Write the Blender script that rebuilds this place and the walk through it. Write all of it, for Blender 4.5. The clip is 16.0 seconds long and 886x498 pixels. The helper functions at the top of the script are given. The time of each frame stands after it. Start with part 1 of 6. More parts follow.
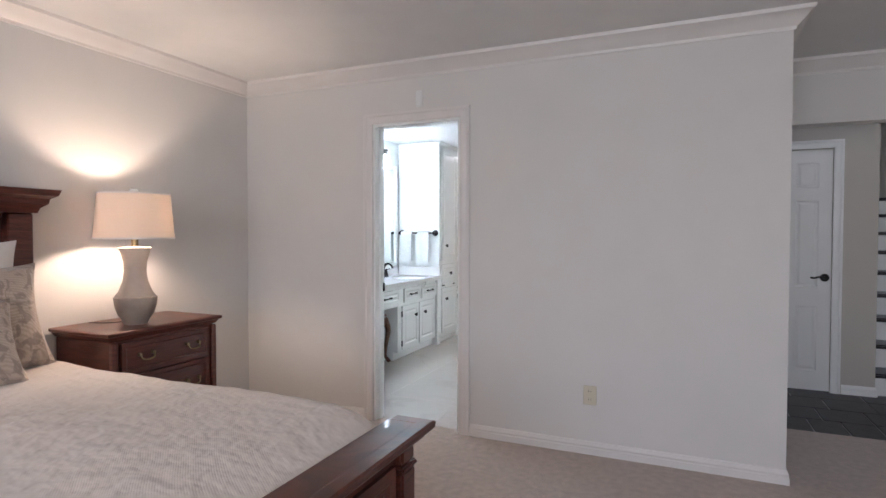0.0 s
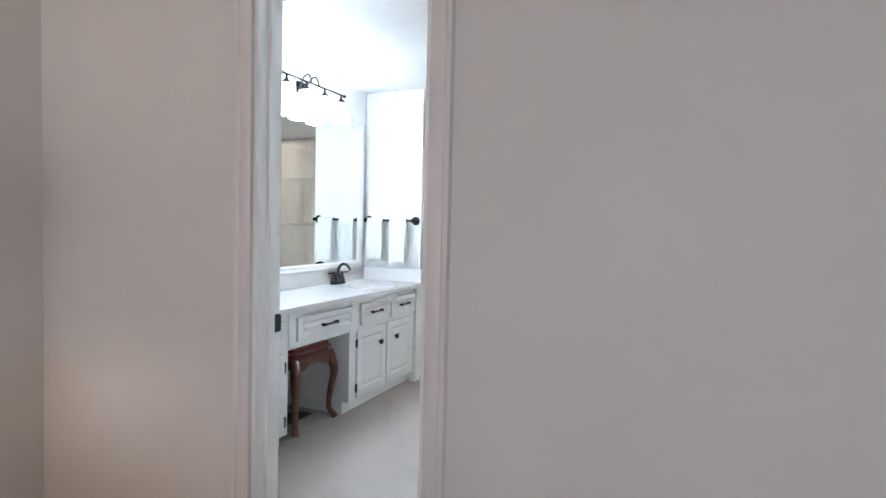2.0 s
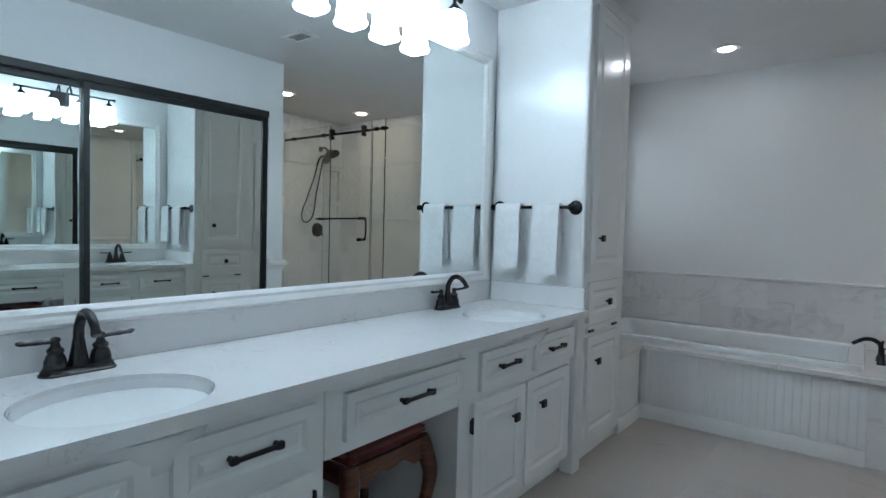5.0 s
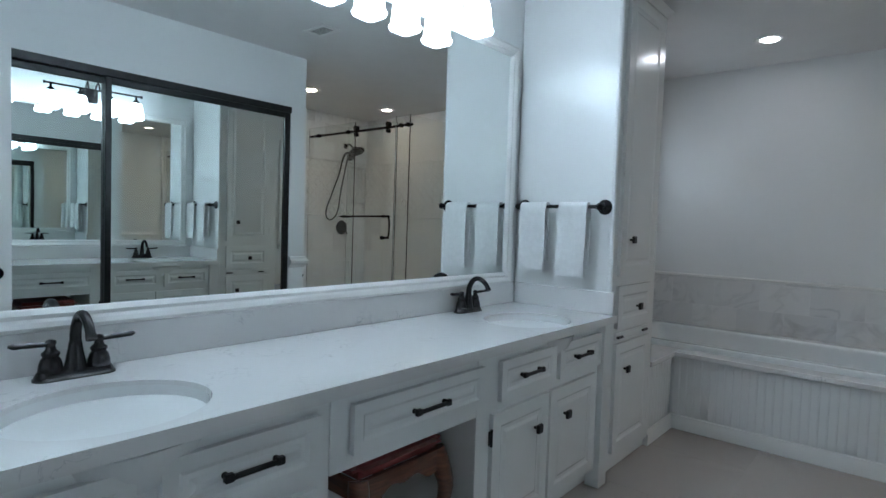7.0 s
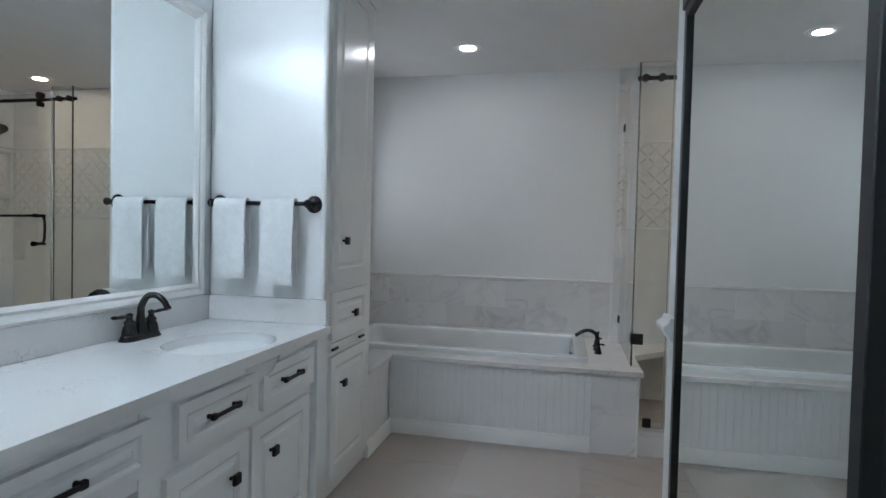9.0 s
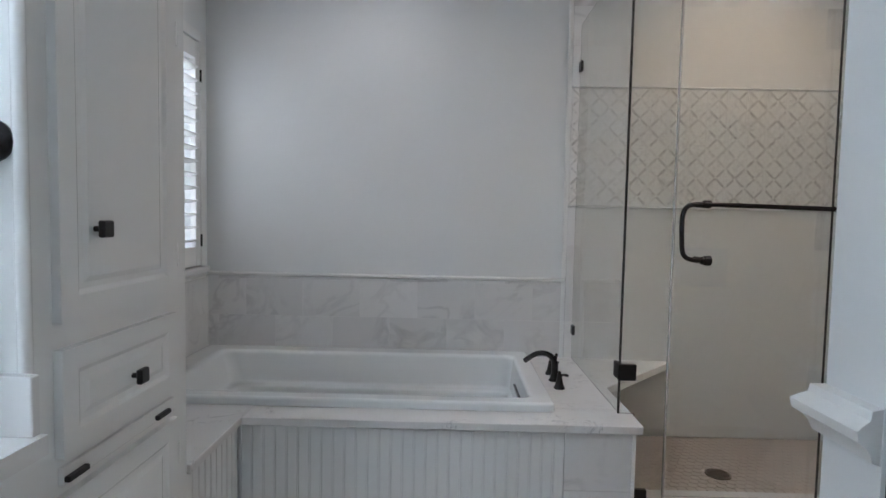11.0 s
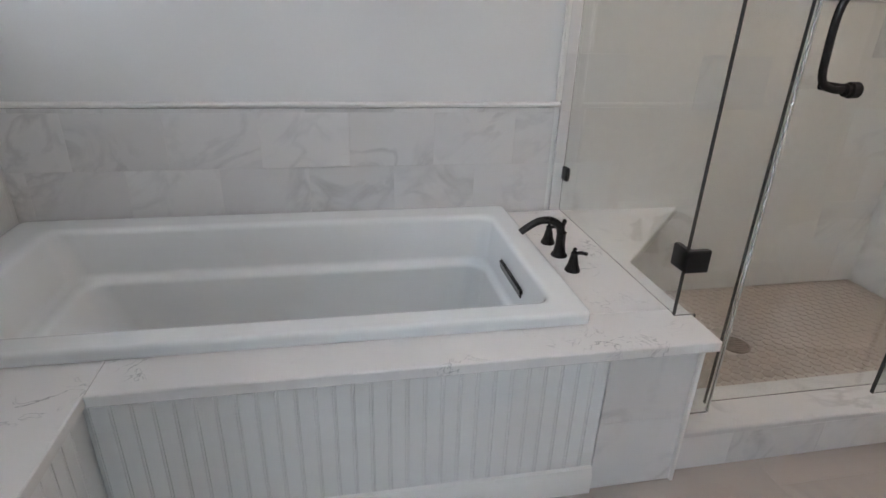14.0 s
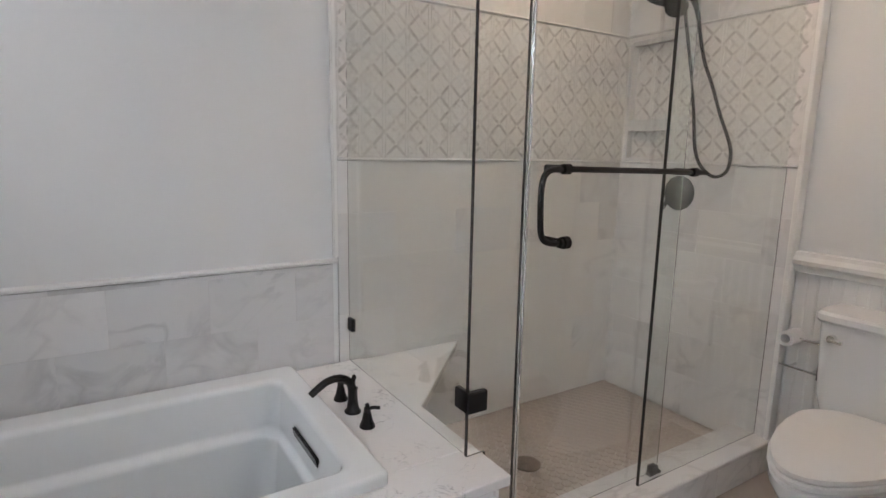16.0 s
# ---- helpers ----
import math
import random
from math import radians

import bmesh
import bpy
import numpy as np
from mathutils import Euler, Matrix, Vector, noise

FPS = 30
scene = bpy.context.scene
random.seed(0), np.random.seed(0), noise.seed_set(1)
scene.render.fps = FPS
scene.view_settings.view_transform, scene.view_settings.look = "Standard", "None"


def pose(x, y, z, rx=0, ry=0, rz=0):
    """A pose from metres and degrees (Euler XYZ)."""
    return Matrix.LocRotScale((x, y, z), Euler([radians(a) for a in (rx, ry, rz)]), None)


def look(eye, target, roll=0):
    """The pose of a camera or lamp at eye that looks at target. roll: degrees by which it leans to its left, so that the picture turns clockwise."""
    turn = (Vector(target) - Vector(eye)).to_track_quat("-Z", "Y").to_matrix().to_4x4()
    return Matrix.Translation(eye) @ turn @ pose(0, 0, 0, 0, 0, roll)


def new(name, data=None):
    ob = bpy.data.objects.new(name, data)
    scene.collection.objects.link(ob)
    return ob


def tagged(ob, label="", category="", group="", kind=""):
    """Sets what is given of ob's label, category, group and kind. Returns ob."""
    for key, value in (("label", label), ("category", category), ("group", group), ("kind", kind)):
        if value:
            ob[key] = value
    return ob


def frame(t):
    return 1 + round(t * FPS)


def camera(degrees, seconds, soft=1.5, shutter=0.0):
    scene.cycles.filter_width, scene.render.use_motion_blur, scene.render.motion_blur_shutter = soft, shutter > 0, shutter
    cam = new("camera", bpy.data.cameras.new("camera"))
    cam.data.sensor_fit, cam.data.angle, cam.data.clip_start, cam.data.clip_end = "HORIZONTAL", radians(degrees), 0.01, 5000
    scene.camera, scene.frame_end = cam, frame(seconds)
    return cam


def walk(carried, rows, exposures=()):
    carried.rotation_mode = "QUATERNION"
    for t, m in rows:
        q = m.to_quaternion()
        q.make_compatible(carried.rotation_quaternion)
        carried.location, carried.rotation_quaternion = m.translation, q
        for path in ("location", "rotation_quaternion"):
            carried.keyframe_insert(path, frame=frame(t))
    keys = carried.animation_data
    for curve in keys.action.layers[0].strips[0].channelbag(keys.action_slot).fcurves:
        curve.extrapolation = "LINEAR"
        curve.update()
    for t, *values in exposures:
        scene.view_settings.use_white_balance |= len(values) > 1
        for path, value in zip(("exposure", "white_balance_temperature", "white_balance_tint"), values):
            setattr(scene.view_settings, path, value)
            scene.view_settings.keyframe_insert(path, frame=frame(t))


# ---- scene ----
cam = camera(77.4, 16.0)
ROWS = [
    (0.0, -0.011, 0.046, 1.282, 23.44, -1.49, -0.09),
    (0.5, -0.135, 0.480, 1.283, 22.18, -1.90, -0.17),
    (1.0, -0.272, 0.974, 1.262, 22.03, -2.13, -0.36),
    (1.5, -0.396, 1.457, 1.254, 22.97, -2.18, -0.65),
    (2.0, -0.649, 1.918, 1.262, 23.76, -2.35, -1.31),
    (2.5, -0.872, 2.374, 1.237, 25.69, -2.26, -1.19),
    (3.0, -1.121, 2.734, 1.204, 27.27, -2.03, -1.20),
    (3.5, -1.276, 3.015, 1.182, 29.22, -1.89, -1.10),
    (4.0, -1.408, 3.263, 1.191, 31.55, -1.99, -1.12),
    (4.5, -1.479, 3.350, 1.188, 35.12, -2.09, -1.10),
    (7.0, -1.559, 3.499, 1.196, 40.58, -2.58, -1.90),
    (7.2, -1.565, 3.499, 1.202, 37.52, -2.55, -2.00),
    (7.5, -1.575, 3.475, 1.203, 32.06, -2.35, -1.90),
    (8.0, -1.575, 3.483, 1.207, 21.83, -1.86, -1.70),
    (8.5, -1.603, 3.586, 1.204, 18.95, -1.81, -1.45),
    (9.0, -1.651, 3.834, 1.194, 12.51, -1.64, -1.36),
    (9.5, -1.727, 4.073, 1.167, 8.00, -1.37, -1.10),
    (12.0, -1.957, 5.622, 1.197, -0.99, -10.36, -1.37),
    (12.5, -1.980, 5.791, 1.191, -1.35, -16.52, -1.40),
    (13.0, -2.052, 5.899, 1.187, -1.70, -20.79, -1.48),
    (13.5, -2.102, 5.954, 1.178, -2.97, -23.62, -1.49),
    (14.0, -2.112, 5.954, 1.197, -10.45, -23.90, -1.70),
    (14.5, -2.096, 5.925, 1.224, -18.17, -23.70, -1.65),
    (15.0, -2.072, 5.921, 1.239, -25.32, -20.89, -1.49),
    (15.5, -2.062, 5.931, 1.267, -30.36, -15.91, -1.10),
    (16.0, -2.074, 5.935, 1.292, -32.08, -10.05, -1.02),
]
EXPOSURES = [(0.0, 0.6, 6130, 16), (1.5, 0.58, 6150, 16), (2.5, 0.31, 6120, 15), (3.5, -0.1, 5920, 11), (4.0, -0.11, 5760, 9), (4.5, -0.36, 5700, 9), (7.0, -0.87, 5740, 10), (8.5, -0.63, 5890, 12), (9.5, -0.61, 5970, 14), (12.0, -0.29, 6110, 16), (14.5, -0.08, 6300, 18), (16.0, -0.12, 6400, 19)]
scene.cycles.max_bounces, scene.cycles.glossy_bounces, scene.cycles.transmission_bounces = 16, 12, 12
walk(cam, [(t, pose(x, y, z, 90 + pitch, roll, yaw)) for t, x, y, z, yaw, pitch, roll in ROWS], EXPOSURES)

# ---- light ----
world = bpy.data.worlds.new("world")
scene.world = world
world.use_nodes = True
sky = world.node_tree.nodes.new("ShaderNodeTexSky")
sky.sky_type, sky.sun_disc, sky.sun_elevation, sky.sun_rotation = "NISHITA", False, radians(55), radians(40.6)
world.node_tree.links.new(sky.outputs[0], world.node_tree.nodes["Background"].inputs[0])
world.node_tree.nodes["Background"].inputs[1].default_value = 0.15


def lamp(name, kind, m, energy, color=(1, 1, 1), **attrs):
    data = bpy.data.lights.new(name, kind)
    data.energy, data.color = energy, color
    if "size" in attrs:
        if kind == "AREA":
            data.shape = "RECTANGLE"
            data.size, data.size_y = attrs["size"]
        else:
            data.shadow_soft_size = attrs["size"]
    ob = new(name, data)
    ob.matrix_world = m
    return ob


sun = lamp("sun", "SUN", look((0, 0, 10), (-4.55, -5.3, 0)), 5.0, (1, 0.95, 0.88))
sun.data.angle = radians(0.6)
# daylight in the openings of the bedroom windows
lamp("bedroom_window_light", "AREA", look((-0.3, -3.05, 1.45), (-0.3, 0, 1.2)), 61, (0.91, 0.935, 0.96), size=(2.6, 1.5))
lamp("side_window_light", "AREA", look((3.25, 0.6, 1.4), (0, 0.6, 1.2)), 3, (0.91, 0.935, 0.96), size=(1.4, 1.4))
# hidden lamp added outside, above the bathroom window, in place of sky light
lamp("bath_sky_fill", "AREA", look((-4.3, 7.4, 2.9), (-3.1, 7.38, 1.35)), 330, (0.88, 0.94, 1.0), size=(1.8, 1.0))
# weak warm fill added to brighten the foyer, from an unseen opening
lamp("foyer_fill", "AREA", look((3.4, 4.9, 1.7), (0, 4.9, 1.2)), 0.4, (1.0, 0.95, 0.9), size=(0.9, 1.6))
# bulbs
lamp("table_lamp_bulb", "POINT", pose(-2.76, 2.15, 1.36), 18, (1, 0.77, 0.57), size=0.04)
# recessed ceiling lights: their lenses glow
CANS = [(-2.29, 7.3), (-0.48, 7.52), (-0.54, 6.53)]

# ---- materials ----


def mat(name, base, rough=0.5, metal=0.0, var=0.0, scale=8.0, bump=0.0, bscale=60.0, spec=0.5, color2=None, coat=0.0, sheen=0.0, emit=None, trans=0.0, ior=1.5):
    m = bpy.data.materials.new(name)
    m.use_nodes = True
    nt = m.node_tree
    p = nt.nodes["Principled BSDF"]
    p.inputs["Roughness"].default_value = rough
    p.inputs["Metallic"].default_value = metal
    p.inputs["Specular IOR Level"].default_value = spec
    p.inputs["Coat Weight"].default_value = coat
    p.inputs["Sheen Weight"].default_value = sheen
    p.inputs["Transmission Weight"].default_value = trans
    p.inputs["IOR"].default_value = ior
    p.inputs["Base Color"].default_value = (*base, 1)
    co = nt.nodes.new("ShaderNodeTexCoord")
    if var or color2:
        n = nt.nodes.new("ShaderNodeTexNoise")
        n.inputs["Scale"].default_value, n.inputs["Detail"].default_value = scale, 6
        nt.links.new(co.outputs["Object"], n.inputs["Vector"])
        r = nt.nodes.new("ShaderNodeValToRGB")
        c2 = color2 or tuple(v * (1 - var) for v in base)
        r.color_ramp.elements[0].color, r.color_ramp.elements[1].color = (*c2, 1), (*base, 1)
        r.color_ramp.elements[0].position, r.color_ramp.elements[1].position = 0.35, 0.65
        nt.links.new(n.outputs["Fac"], r.inputs["Fac"])
        nt.links.new(r.outputs["Color"], p.inputs["Base Color"])
        rr = nt.nodes.new("ShaderNodeMapRange")
        rr.inputs["To Min"].default_value, rr.inputs["To Max"].default_value = max(0.02, rough * 0.85), min(1, rough * 1.15)
        nt.links.new(n.outputs["Fac"], rr.inputs["Value"])
        nt.links.new(rr.outputs["Result"], p.inputs["Roughness"])
    if bump:
        n2 = nt.nodes.new("ShaderNodeTexNoise")
        n2.inputs["Scale"].default_value, n2.inputs["Detail"].default_value = bscale, 4
        nt.links.new(co.outputs["Object"], n2.inputs["Vector"])
        b = nt.nodes.new("ShaderNodeBump")
        b.inputs["Strength"].default_value, b.inputs["Distance"].default_value = bump, 0.004
        nt.links.new(n2.outputs["Fac"], b.inputs["Height"])
        nt.links.new(b.outputs["Normal"], p.inputs["Normal"])
    if emit:
        p.inputs["Emission Color"].default_value = (*emit[0], 1)
        p.inputs["Emission Strength"].default_value = emit[1]
    return m


def marble(name, base, vein, rough, amount=0.35, scale=2.2, per_piece=True, shift=0.16, island=False):
    """Stone with soft clouds and thin veins; pieces differ in tone and in the part of the stone they show."""
    m = bpy.data.materials.new(name)
    m.use_nodes = True
    nt = m.node_tree
    N, L = nt.nodes, nt.links
    p = N["Principled BSDF"]
    p.inputs["Roughness"].default_value = rough
    co, info = N.new("ShaderNodeNewGeometry"), N.new("ShaderNodeObjectInfo")
    add = N.new("ShaderNodeVectorMath")
    add.operation = "MULTIPLY_ADD"
    comb = N.new("ShaderNodeCombineXYZ")
    for i in range(3):
        L.new(info.outputs["Random"], comb.inputs[i])
    add.inputs[1].default_value = (17, 23, 31) if per_piece else (0, 0, 0)
    L.new(comb.outputs[0], add.inputs[0])
    slant = N.new("ShaderNodeMapping")
    slant.vector_type = "TEXTURE"
    slant.inputs["Rotation"].default_value, slant.inputs["Scale"].default_value = (radians(40), radians(40), radians(20)), (1.0, 1.0, 1.9)
    L.new(co.outputs["Position"], slant.inputs["Vector"])
    L.new(slant.outputs[0], add.inputs[2])
    warp = N.new("ShaderNodeTexNoise")
    warp.inputs["Scale"].default_value, warp.inputs["Detail"].default_value = scale * 1.3, 5
    L.new(add.outputs[0], warp.inputs["Vector"])
    vein_n = N.new("ShaderNodeTexNoise")
    vein_n.inputs["Scale"].default_value, vein_n.inputs["Detail"].default_value, vein_n.inputs["Distortion"].default_value = scale, 7, 1.6
    L.new(add.outputs[0], vein_n.inputs["Vector"])
    ramp = N.new("ShaderNodeValToRGB")
    e = ramp.color_ramp.elements
    e[0].position, e[0].color = 0.44, (0, 0, 0, 1)
    e[1].position, e[1].color = 0.56, (0, 0, 0, 1)
    mid = e.new(0.5)
    mid.color = (1, 1, 1, 1)
    L.new(vein_n.outputs["Fac"], ramp.inputs["Fac"])
    mul = N.new("ShaderNodeMath")
    mul.operation = "MULTIPLY"
    L.new(ramp.outputs["Color"], mul.inputs[0])
    cl = N.new("ShaderNodeMapRange")
    cl.inputs["From Min"].default_value, cl.inputs["From Max"].default_value = 0.42, 0.68
    cl.inputs["To Max"].default_value = amount * 2
    L.new(warp.outputs["Fac"], cl.inputs["Value"])
    L.new(cl.outputs["Result"], mul.inputs[1])
    mix = N.new("ShaderNodeMix")
    mix.data_type = "RGBA"
    mix.inputs["A"].default_value, mix.inputs["B"].default_value = (*base, 1), (*vein, 1)
    L.new(mul.outputs[0], mix.inputs["Factor"])
    hsv = N.new("ShaderNodeHueSaturation")
    val = N.new("ShaderNodeMapRange")
    val.inputs["To Min"].default_value, val.inputs["To Max"].default_value = (1 - shift, 1.0) if per_piece else (1, 1)
    power = N.new("ShaderNodeMath")
    power.operation = "POWER"
    power.inputs[1].default_value = 1.0 if island else 0.35
    L.new(co.outputs["Random Per Island"] if island else info.outputs["Random"], power.inputs[0])
    L.new(power.outputs[0], val.inputs["Value"])
    L.new(val.outputs["Result"], hsv.inputs["Value"])
    L.new(mix.outputs["Result"], hsv.inputs["Color"])
    L.new(hsv.outputs["Color"], p.inputs["Base Color"])
    return m


def flecked(name, base, fleck, rough):
    """Engineered quartz: a plain ground with sparse clusters of short thin grey flecks."""
    m = mat(name, base, rough)
    N, L = m.node_tree.nodes, m.node_tree.links
    geo = N.new("ShaderNodeNewGeometry")
    fac = []
    for scale, detail, stretch, lo, mid, hi in ((13.0, 5, 1.6, 0.486, 0.5, 0.514), (7.0, 3, 0.0, 0.53, 0.68, 1.0)):
        n, r = N.new("ShaderNodeTexNoise"), N.new("ShaderNodeValToRGB")
        n.inputs["Scale"].default_value, n.inputs["Detail"].default_value, n.inputs["Distortion"].default_value = scale, detail, stretch
        L.new(geo.outputs["Position"], n.inputs["Vector"])
        e = r.color_ramp.elements
        e[0].position, e[0].color = lo, (0, 0, 0, 1)
        e[1].position, e[1].color = hi, (0, 0, 0, 1) if hi < 0.6 else (1, 1, 1, 1)
        e.new(mid).color = (1, 1, 1, 1)
        L.new(n.outputs["Fac"], r.inputs["Fac"])
        fac.append(r.outputs["Color"])
    mul, mix = N.new("ShaderNodeMath"), N.new("ShaderNodeMix")
    mul.operation, mix.data_type = "MULTIPLY", "RGBA"
    L.new(fac[0], mul.inputs[0])
    L.new(fac[1], mul.inputs[1])
    mix.inputs["A"].default_value, mix.inputs["B"].default_value = (*base, 1), (*fleck, 1)
    L.new(mul.outputs[0], mix.inputs["Factor"])
    L.new(mix.outputs["Result"], N["Principled BSDF"].inputs["Base Color"])
    return m


def wood(name, dark, light, rough=0.3):
    m = mat(name, light, rough, coat=0.1)
    nt = m.node_tree
    N, L = nt.nodes, nt.links
    co = N.new("ShaderNodeTexCoord")
    mp = N.new("ShaderNodeMapping")
    mp.inputs["Scale"].default_value = (3, 3, 22)
    L.new(co.outputs["Object"], mp.inputs["Vector"])
    n = N.new("ShaderNodeTexNoise")
    n.inputs["Scale"].default_value, n.inputs["Detail"].default_value, n.inputs["Distortion"].default_value = 2.5, 8, 1.2
    L.new(mp.outputs[0], n.inputs["Vector"])
    r = N.new("ShaderNodeValToRGB")
    r.color_ramp.elements[0].color, r.color_ramp.elements[1].color = (*dark, 1), (*light, 1)
    r.color_ramp.elements[0].position, r.color_ramp.elements[1].position = 0.3, 0.7
    L.new(n.outputs["Fac"], r.inputs["Fac"])
    L.new(r.outputs["Color"], N["Principled BSDF"].inputs["Base Color"])
    return m


def woven(name, base, dark, freq, axis, rough=0.9, blotch=None):
    """Ribbed cloth: fine ridges across one axis, with blotches of a second colour if given."""
    m = mat(name, base, rough, sheen=0.3)
    nt = m.node_tree
    N, L = nt.nodes, nt.links
    p = N["Principled BSDF"]
    co = N.new("ShaderNodeTexCoord")
    w = N.new("ShaderNodeTexWave")
    w.bands_direction = axis
    w.inputs["Scale"].default_value, w.inputs["Distortion"].default_value = freq, 0.6
    L.new(co.outputs["Object"], w.inputs["Vector"])
    mix = N.new("ShaderNodeMix")
    mix.data_type = "RGBA"
    mix.inputs["A"].default_value, mix.inputs["B"].default_value = (*dark, 1), (*base, 1)
    L.new(w.outputs["Fac"], mix.inputs["Factor"])
    out = mix.outputs["Result"]
    if blotch:
        n = N.new("ShaderNodeTexNoise")
        n.inputs["Scale"].default_value, n.inputs["Detail"].default_value, n.inputs["Distortion"].default_value = 17, 4, 1.2
        L.new(co.outputs["Object"], n.inputs["Vector"])
        r = N.new("ShaderNodeValToRGB")
        r.color_ramp.elements[0].position, r.color_ramp.elements[1].position = 0.5, 0.56
        L.new(n.outputs["Fac"], r.inputs["Fac"])
        m2 = N.new("ShaderNodeMix")
        m2.data_type = "RGBA"
        m2.inputs["B"].default_value = (*blotch, 1)
        L.new(r.outputs["Color"], m2.inputs["Factor"])
        L.new(out, m2.inputs["A"])
        out = m2.outputs["Result"]
    L.new(out, p.inputs["Base Color"])
    b = N.new("ShaderNodeBump")
    b.inputs["Strength"].default_value, b.inputs["Distance"].default_value = 0.12, 0.003
    L.new(w.outputs["Fac"], b.inputs["Height"])
    pk, b2 = N.new("ShaderNodeTexNoise"), N.new("ShaderNodeBump")
    pk.inputs["Scale"].default_value, pk.inputs["Detail"].default_value = 16, 2
    L.new(co.outputs["Object"], pk.inputs["Vector"])
    b2.inputs["Strength"].default_value, b2.inputs["Distance"].default_value = 0.8, 0.02
    L.new(pk.outputs["Fac"], b2.inputs["Height"])
    L.new(b.outputs["Normal"], b2.inputs["Normal"])
    L.new(b2.outputs["Normal"], p.inputs["Normal"])
    return m


def brickwork(name):
    """Pale painted brick for the garden wall far outside the window."""
    m = mat(name, (0.7, 0.62, 0.56), 0.9)
    N, L = m.node_tree.nodes, m.node_tree.links
    geo, sep, comb, br = N.new("ShaderNodeNewGeometry"), N.new("ShaderNodeSeparateXYZ"), N.new("ShaderNodeCombineXYZ"), N.new("ShaderNodeTexBrick")
    L.new(geo.outputs["Position"], sep.inputs[0])
    L.new(sep.outputs[1], comb.inputs[0])
    L.new(sep.outputs[2], comb.inputs[1])
    L.new(comb.outputs[0], br.inputs["Vector"])
    br.inputs["Scale"].default_value, br.inputs["Brick Width"].default_value, br.inputs["Row Height"].default_value = 1.0, 0.215, 0.075
    br.inputs["Mortar Size"].default_value = 0.008
    br.inputs["Color1"].default_value, br.inputs["Color2"].default_value, br.inputs["Mortar"].default_value = (0.66, 0.52, 0.45, 1), (0.78, 0.70, 0.64, 1), (0.78, 0.76, 0.73, 1)
    L.new(br.outputs["Color"], N["Principled BSDF"].inputs["Base Color"])
    return m


PAINT = mat("bedroom_paint", (0.70, 0.677, 0.652), 0.62, var=0.03, scale=3, bump=0.12, bscale=220)
BATHPAINT = mat("bathroom_paint", (0.80, 0.815, 0.815), 0.4, var=0.012, scale=3, bump=0.1, bscale=180)
BEIGE = mat("foyer_paint", (0.52, 0.48, 0.43), 0.6, var=0.04, scale=3, bump=0.1, bscale=220)
CEIL = mat("ceiling_paint", (0.79, 0.785, 0.78), 0.85, var=0.03, scale=5, bump=0.3, bscale=90)
TRIM = mat("trim_paint", (0.83, 0.83, 0.815), 0.35, var=0.02, scale=6, bump=0.04, bscale=150)
# white trim darkened and warmed: the bedroom's dim light is in the colour
DIMTRIM = mat("dim_lit_trim_paint", (0.745, 0.715, 0.69), 0.4, var=0.03, scale=6, bump=0.04, bscale=150)
CABINET = mat("cabinet_paint", (0.84, 0.85, 0.845), 0.215, var=0.02, scale=5, bump=0.05, bscale=120)
CARPET = mat("carpet", (0.57, 0.465, 0.40), 1.0, var=0.2, scale=26, bump=1.0, bscale=420, spec=0.1, sheen=0.4)
QUARTZ = flecked("quartz", (0.78, 0.775, 0.77), (0.30, 0.30, 0.32), 0.12)
PALEQUARTZ = flecked("pale_quartz", (0.78, 0.775, 0.77), (0.5, 0.5, 0.51), 0.12)
SKYGLOW = mat("hazy_bright_sky", (0.5, 0.5, 0.5), 1.0, emit=((0.93, 0.97, 1.0), 4.0))
MARBLE = marble("marble_tile", (0.81, 0.81, 0.81), (0.42, 0.42, 0.43), 0.2, 0.22, 4.2, True, 0.24)
GREYMARBLE = marble("grey_marble_tile", (0.725, 0.725, 0.73), (0.44, 0.44, 0.45), 0.2, 0.24, 4.2, True, 0.08)
MOSAIC = marble("mosaic_stone", (0.80, 0.79, 0.775), (0.5, 0.49, 0.47), 0.3, 0.3, 9.0)
MOSAIC_GREY = marble("mosaic_grey_stone", (0.72, 0.705, 0.69), (0.36, 0.35, 0.34), 0.3, 0.5, 22.0, True, 0.3, True)
SHOWERGROUT = mat("shower_floor_grout", (0.64, 0.58, 0.53), 0.9, var=0.08, scale=40)
HEX = marble("hexagon_stone", (0.47, 0.405, 0.36), (0.36, 0.31, 0.28), 0.4, 0.4, 14.0, True, 0.16)
GROUT = mat("grout", (0.74, 0.73, 0.715), 0.9, var=0.06, scale=40)
FLOORTILE = marble("floor_porcelain", (0.45, 0.405, 0.375), (0.37, 0.33, 0.305), 0.06, 0.35, 1.4, True, 0.05)
FLOORGROUT = mat("floor_grout", (0.42, 0.38, 0.355), 0.9, var=0.1, scale=40)
DRAIN = mat("brushed_bronze", (0.30, 0.25, 0.21), 0.35, 0.9, var=0.2, scale=40)
SLATE = mat("slate", (0.060, 0.055, 0.055), 0.45, var=0.55, scale=9, bump=0.7, bscale=25)
CERAMIC = mat("white_ceramic", (0.83, 0.84, 0.84), 0.07, coat=0.4)
ACRYLIC = mat("white_acrylic", (0.82, 0.85, 0.86), 0.04, coat=0.3)
BRONZE = mat("oil_rubbed_bronze", (0.036, 0.033, 0.034), 0.24, 0.65, var=0.4, scale=30)
BLACK = mat("matte_black_metal", (0.016, 0.016, 0.018), 0.4, 0.3, var=0.3, scale=30)
CHROME = mat("chrome", (0.75, 0.75, 0.76), 0.08, 1.0)
BRASS = mat("aged_brass", (0.35, 0.27, 0.15), 0.35, 1.0, var=0.2, scale=20)
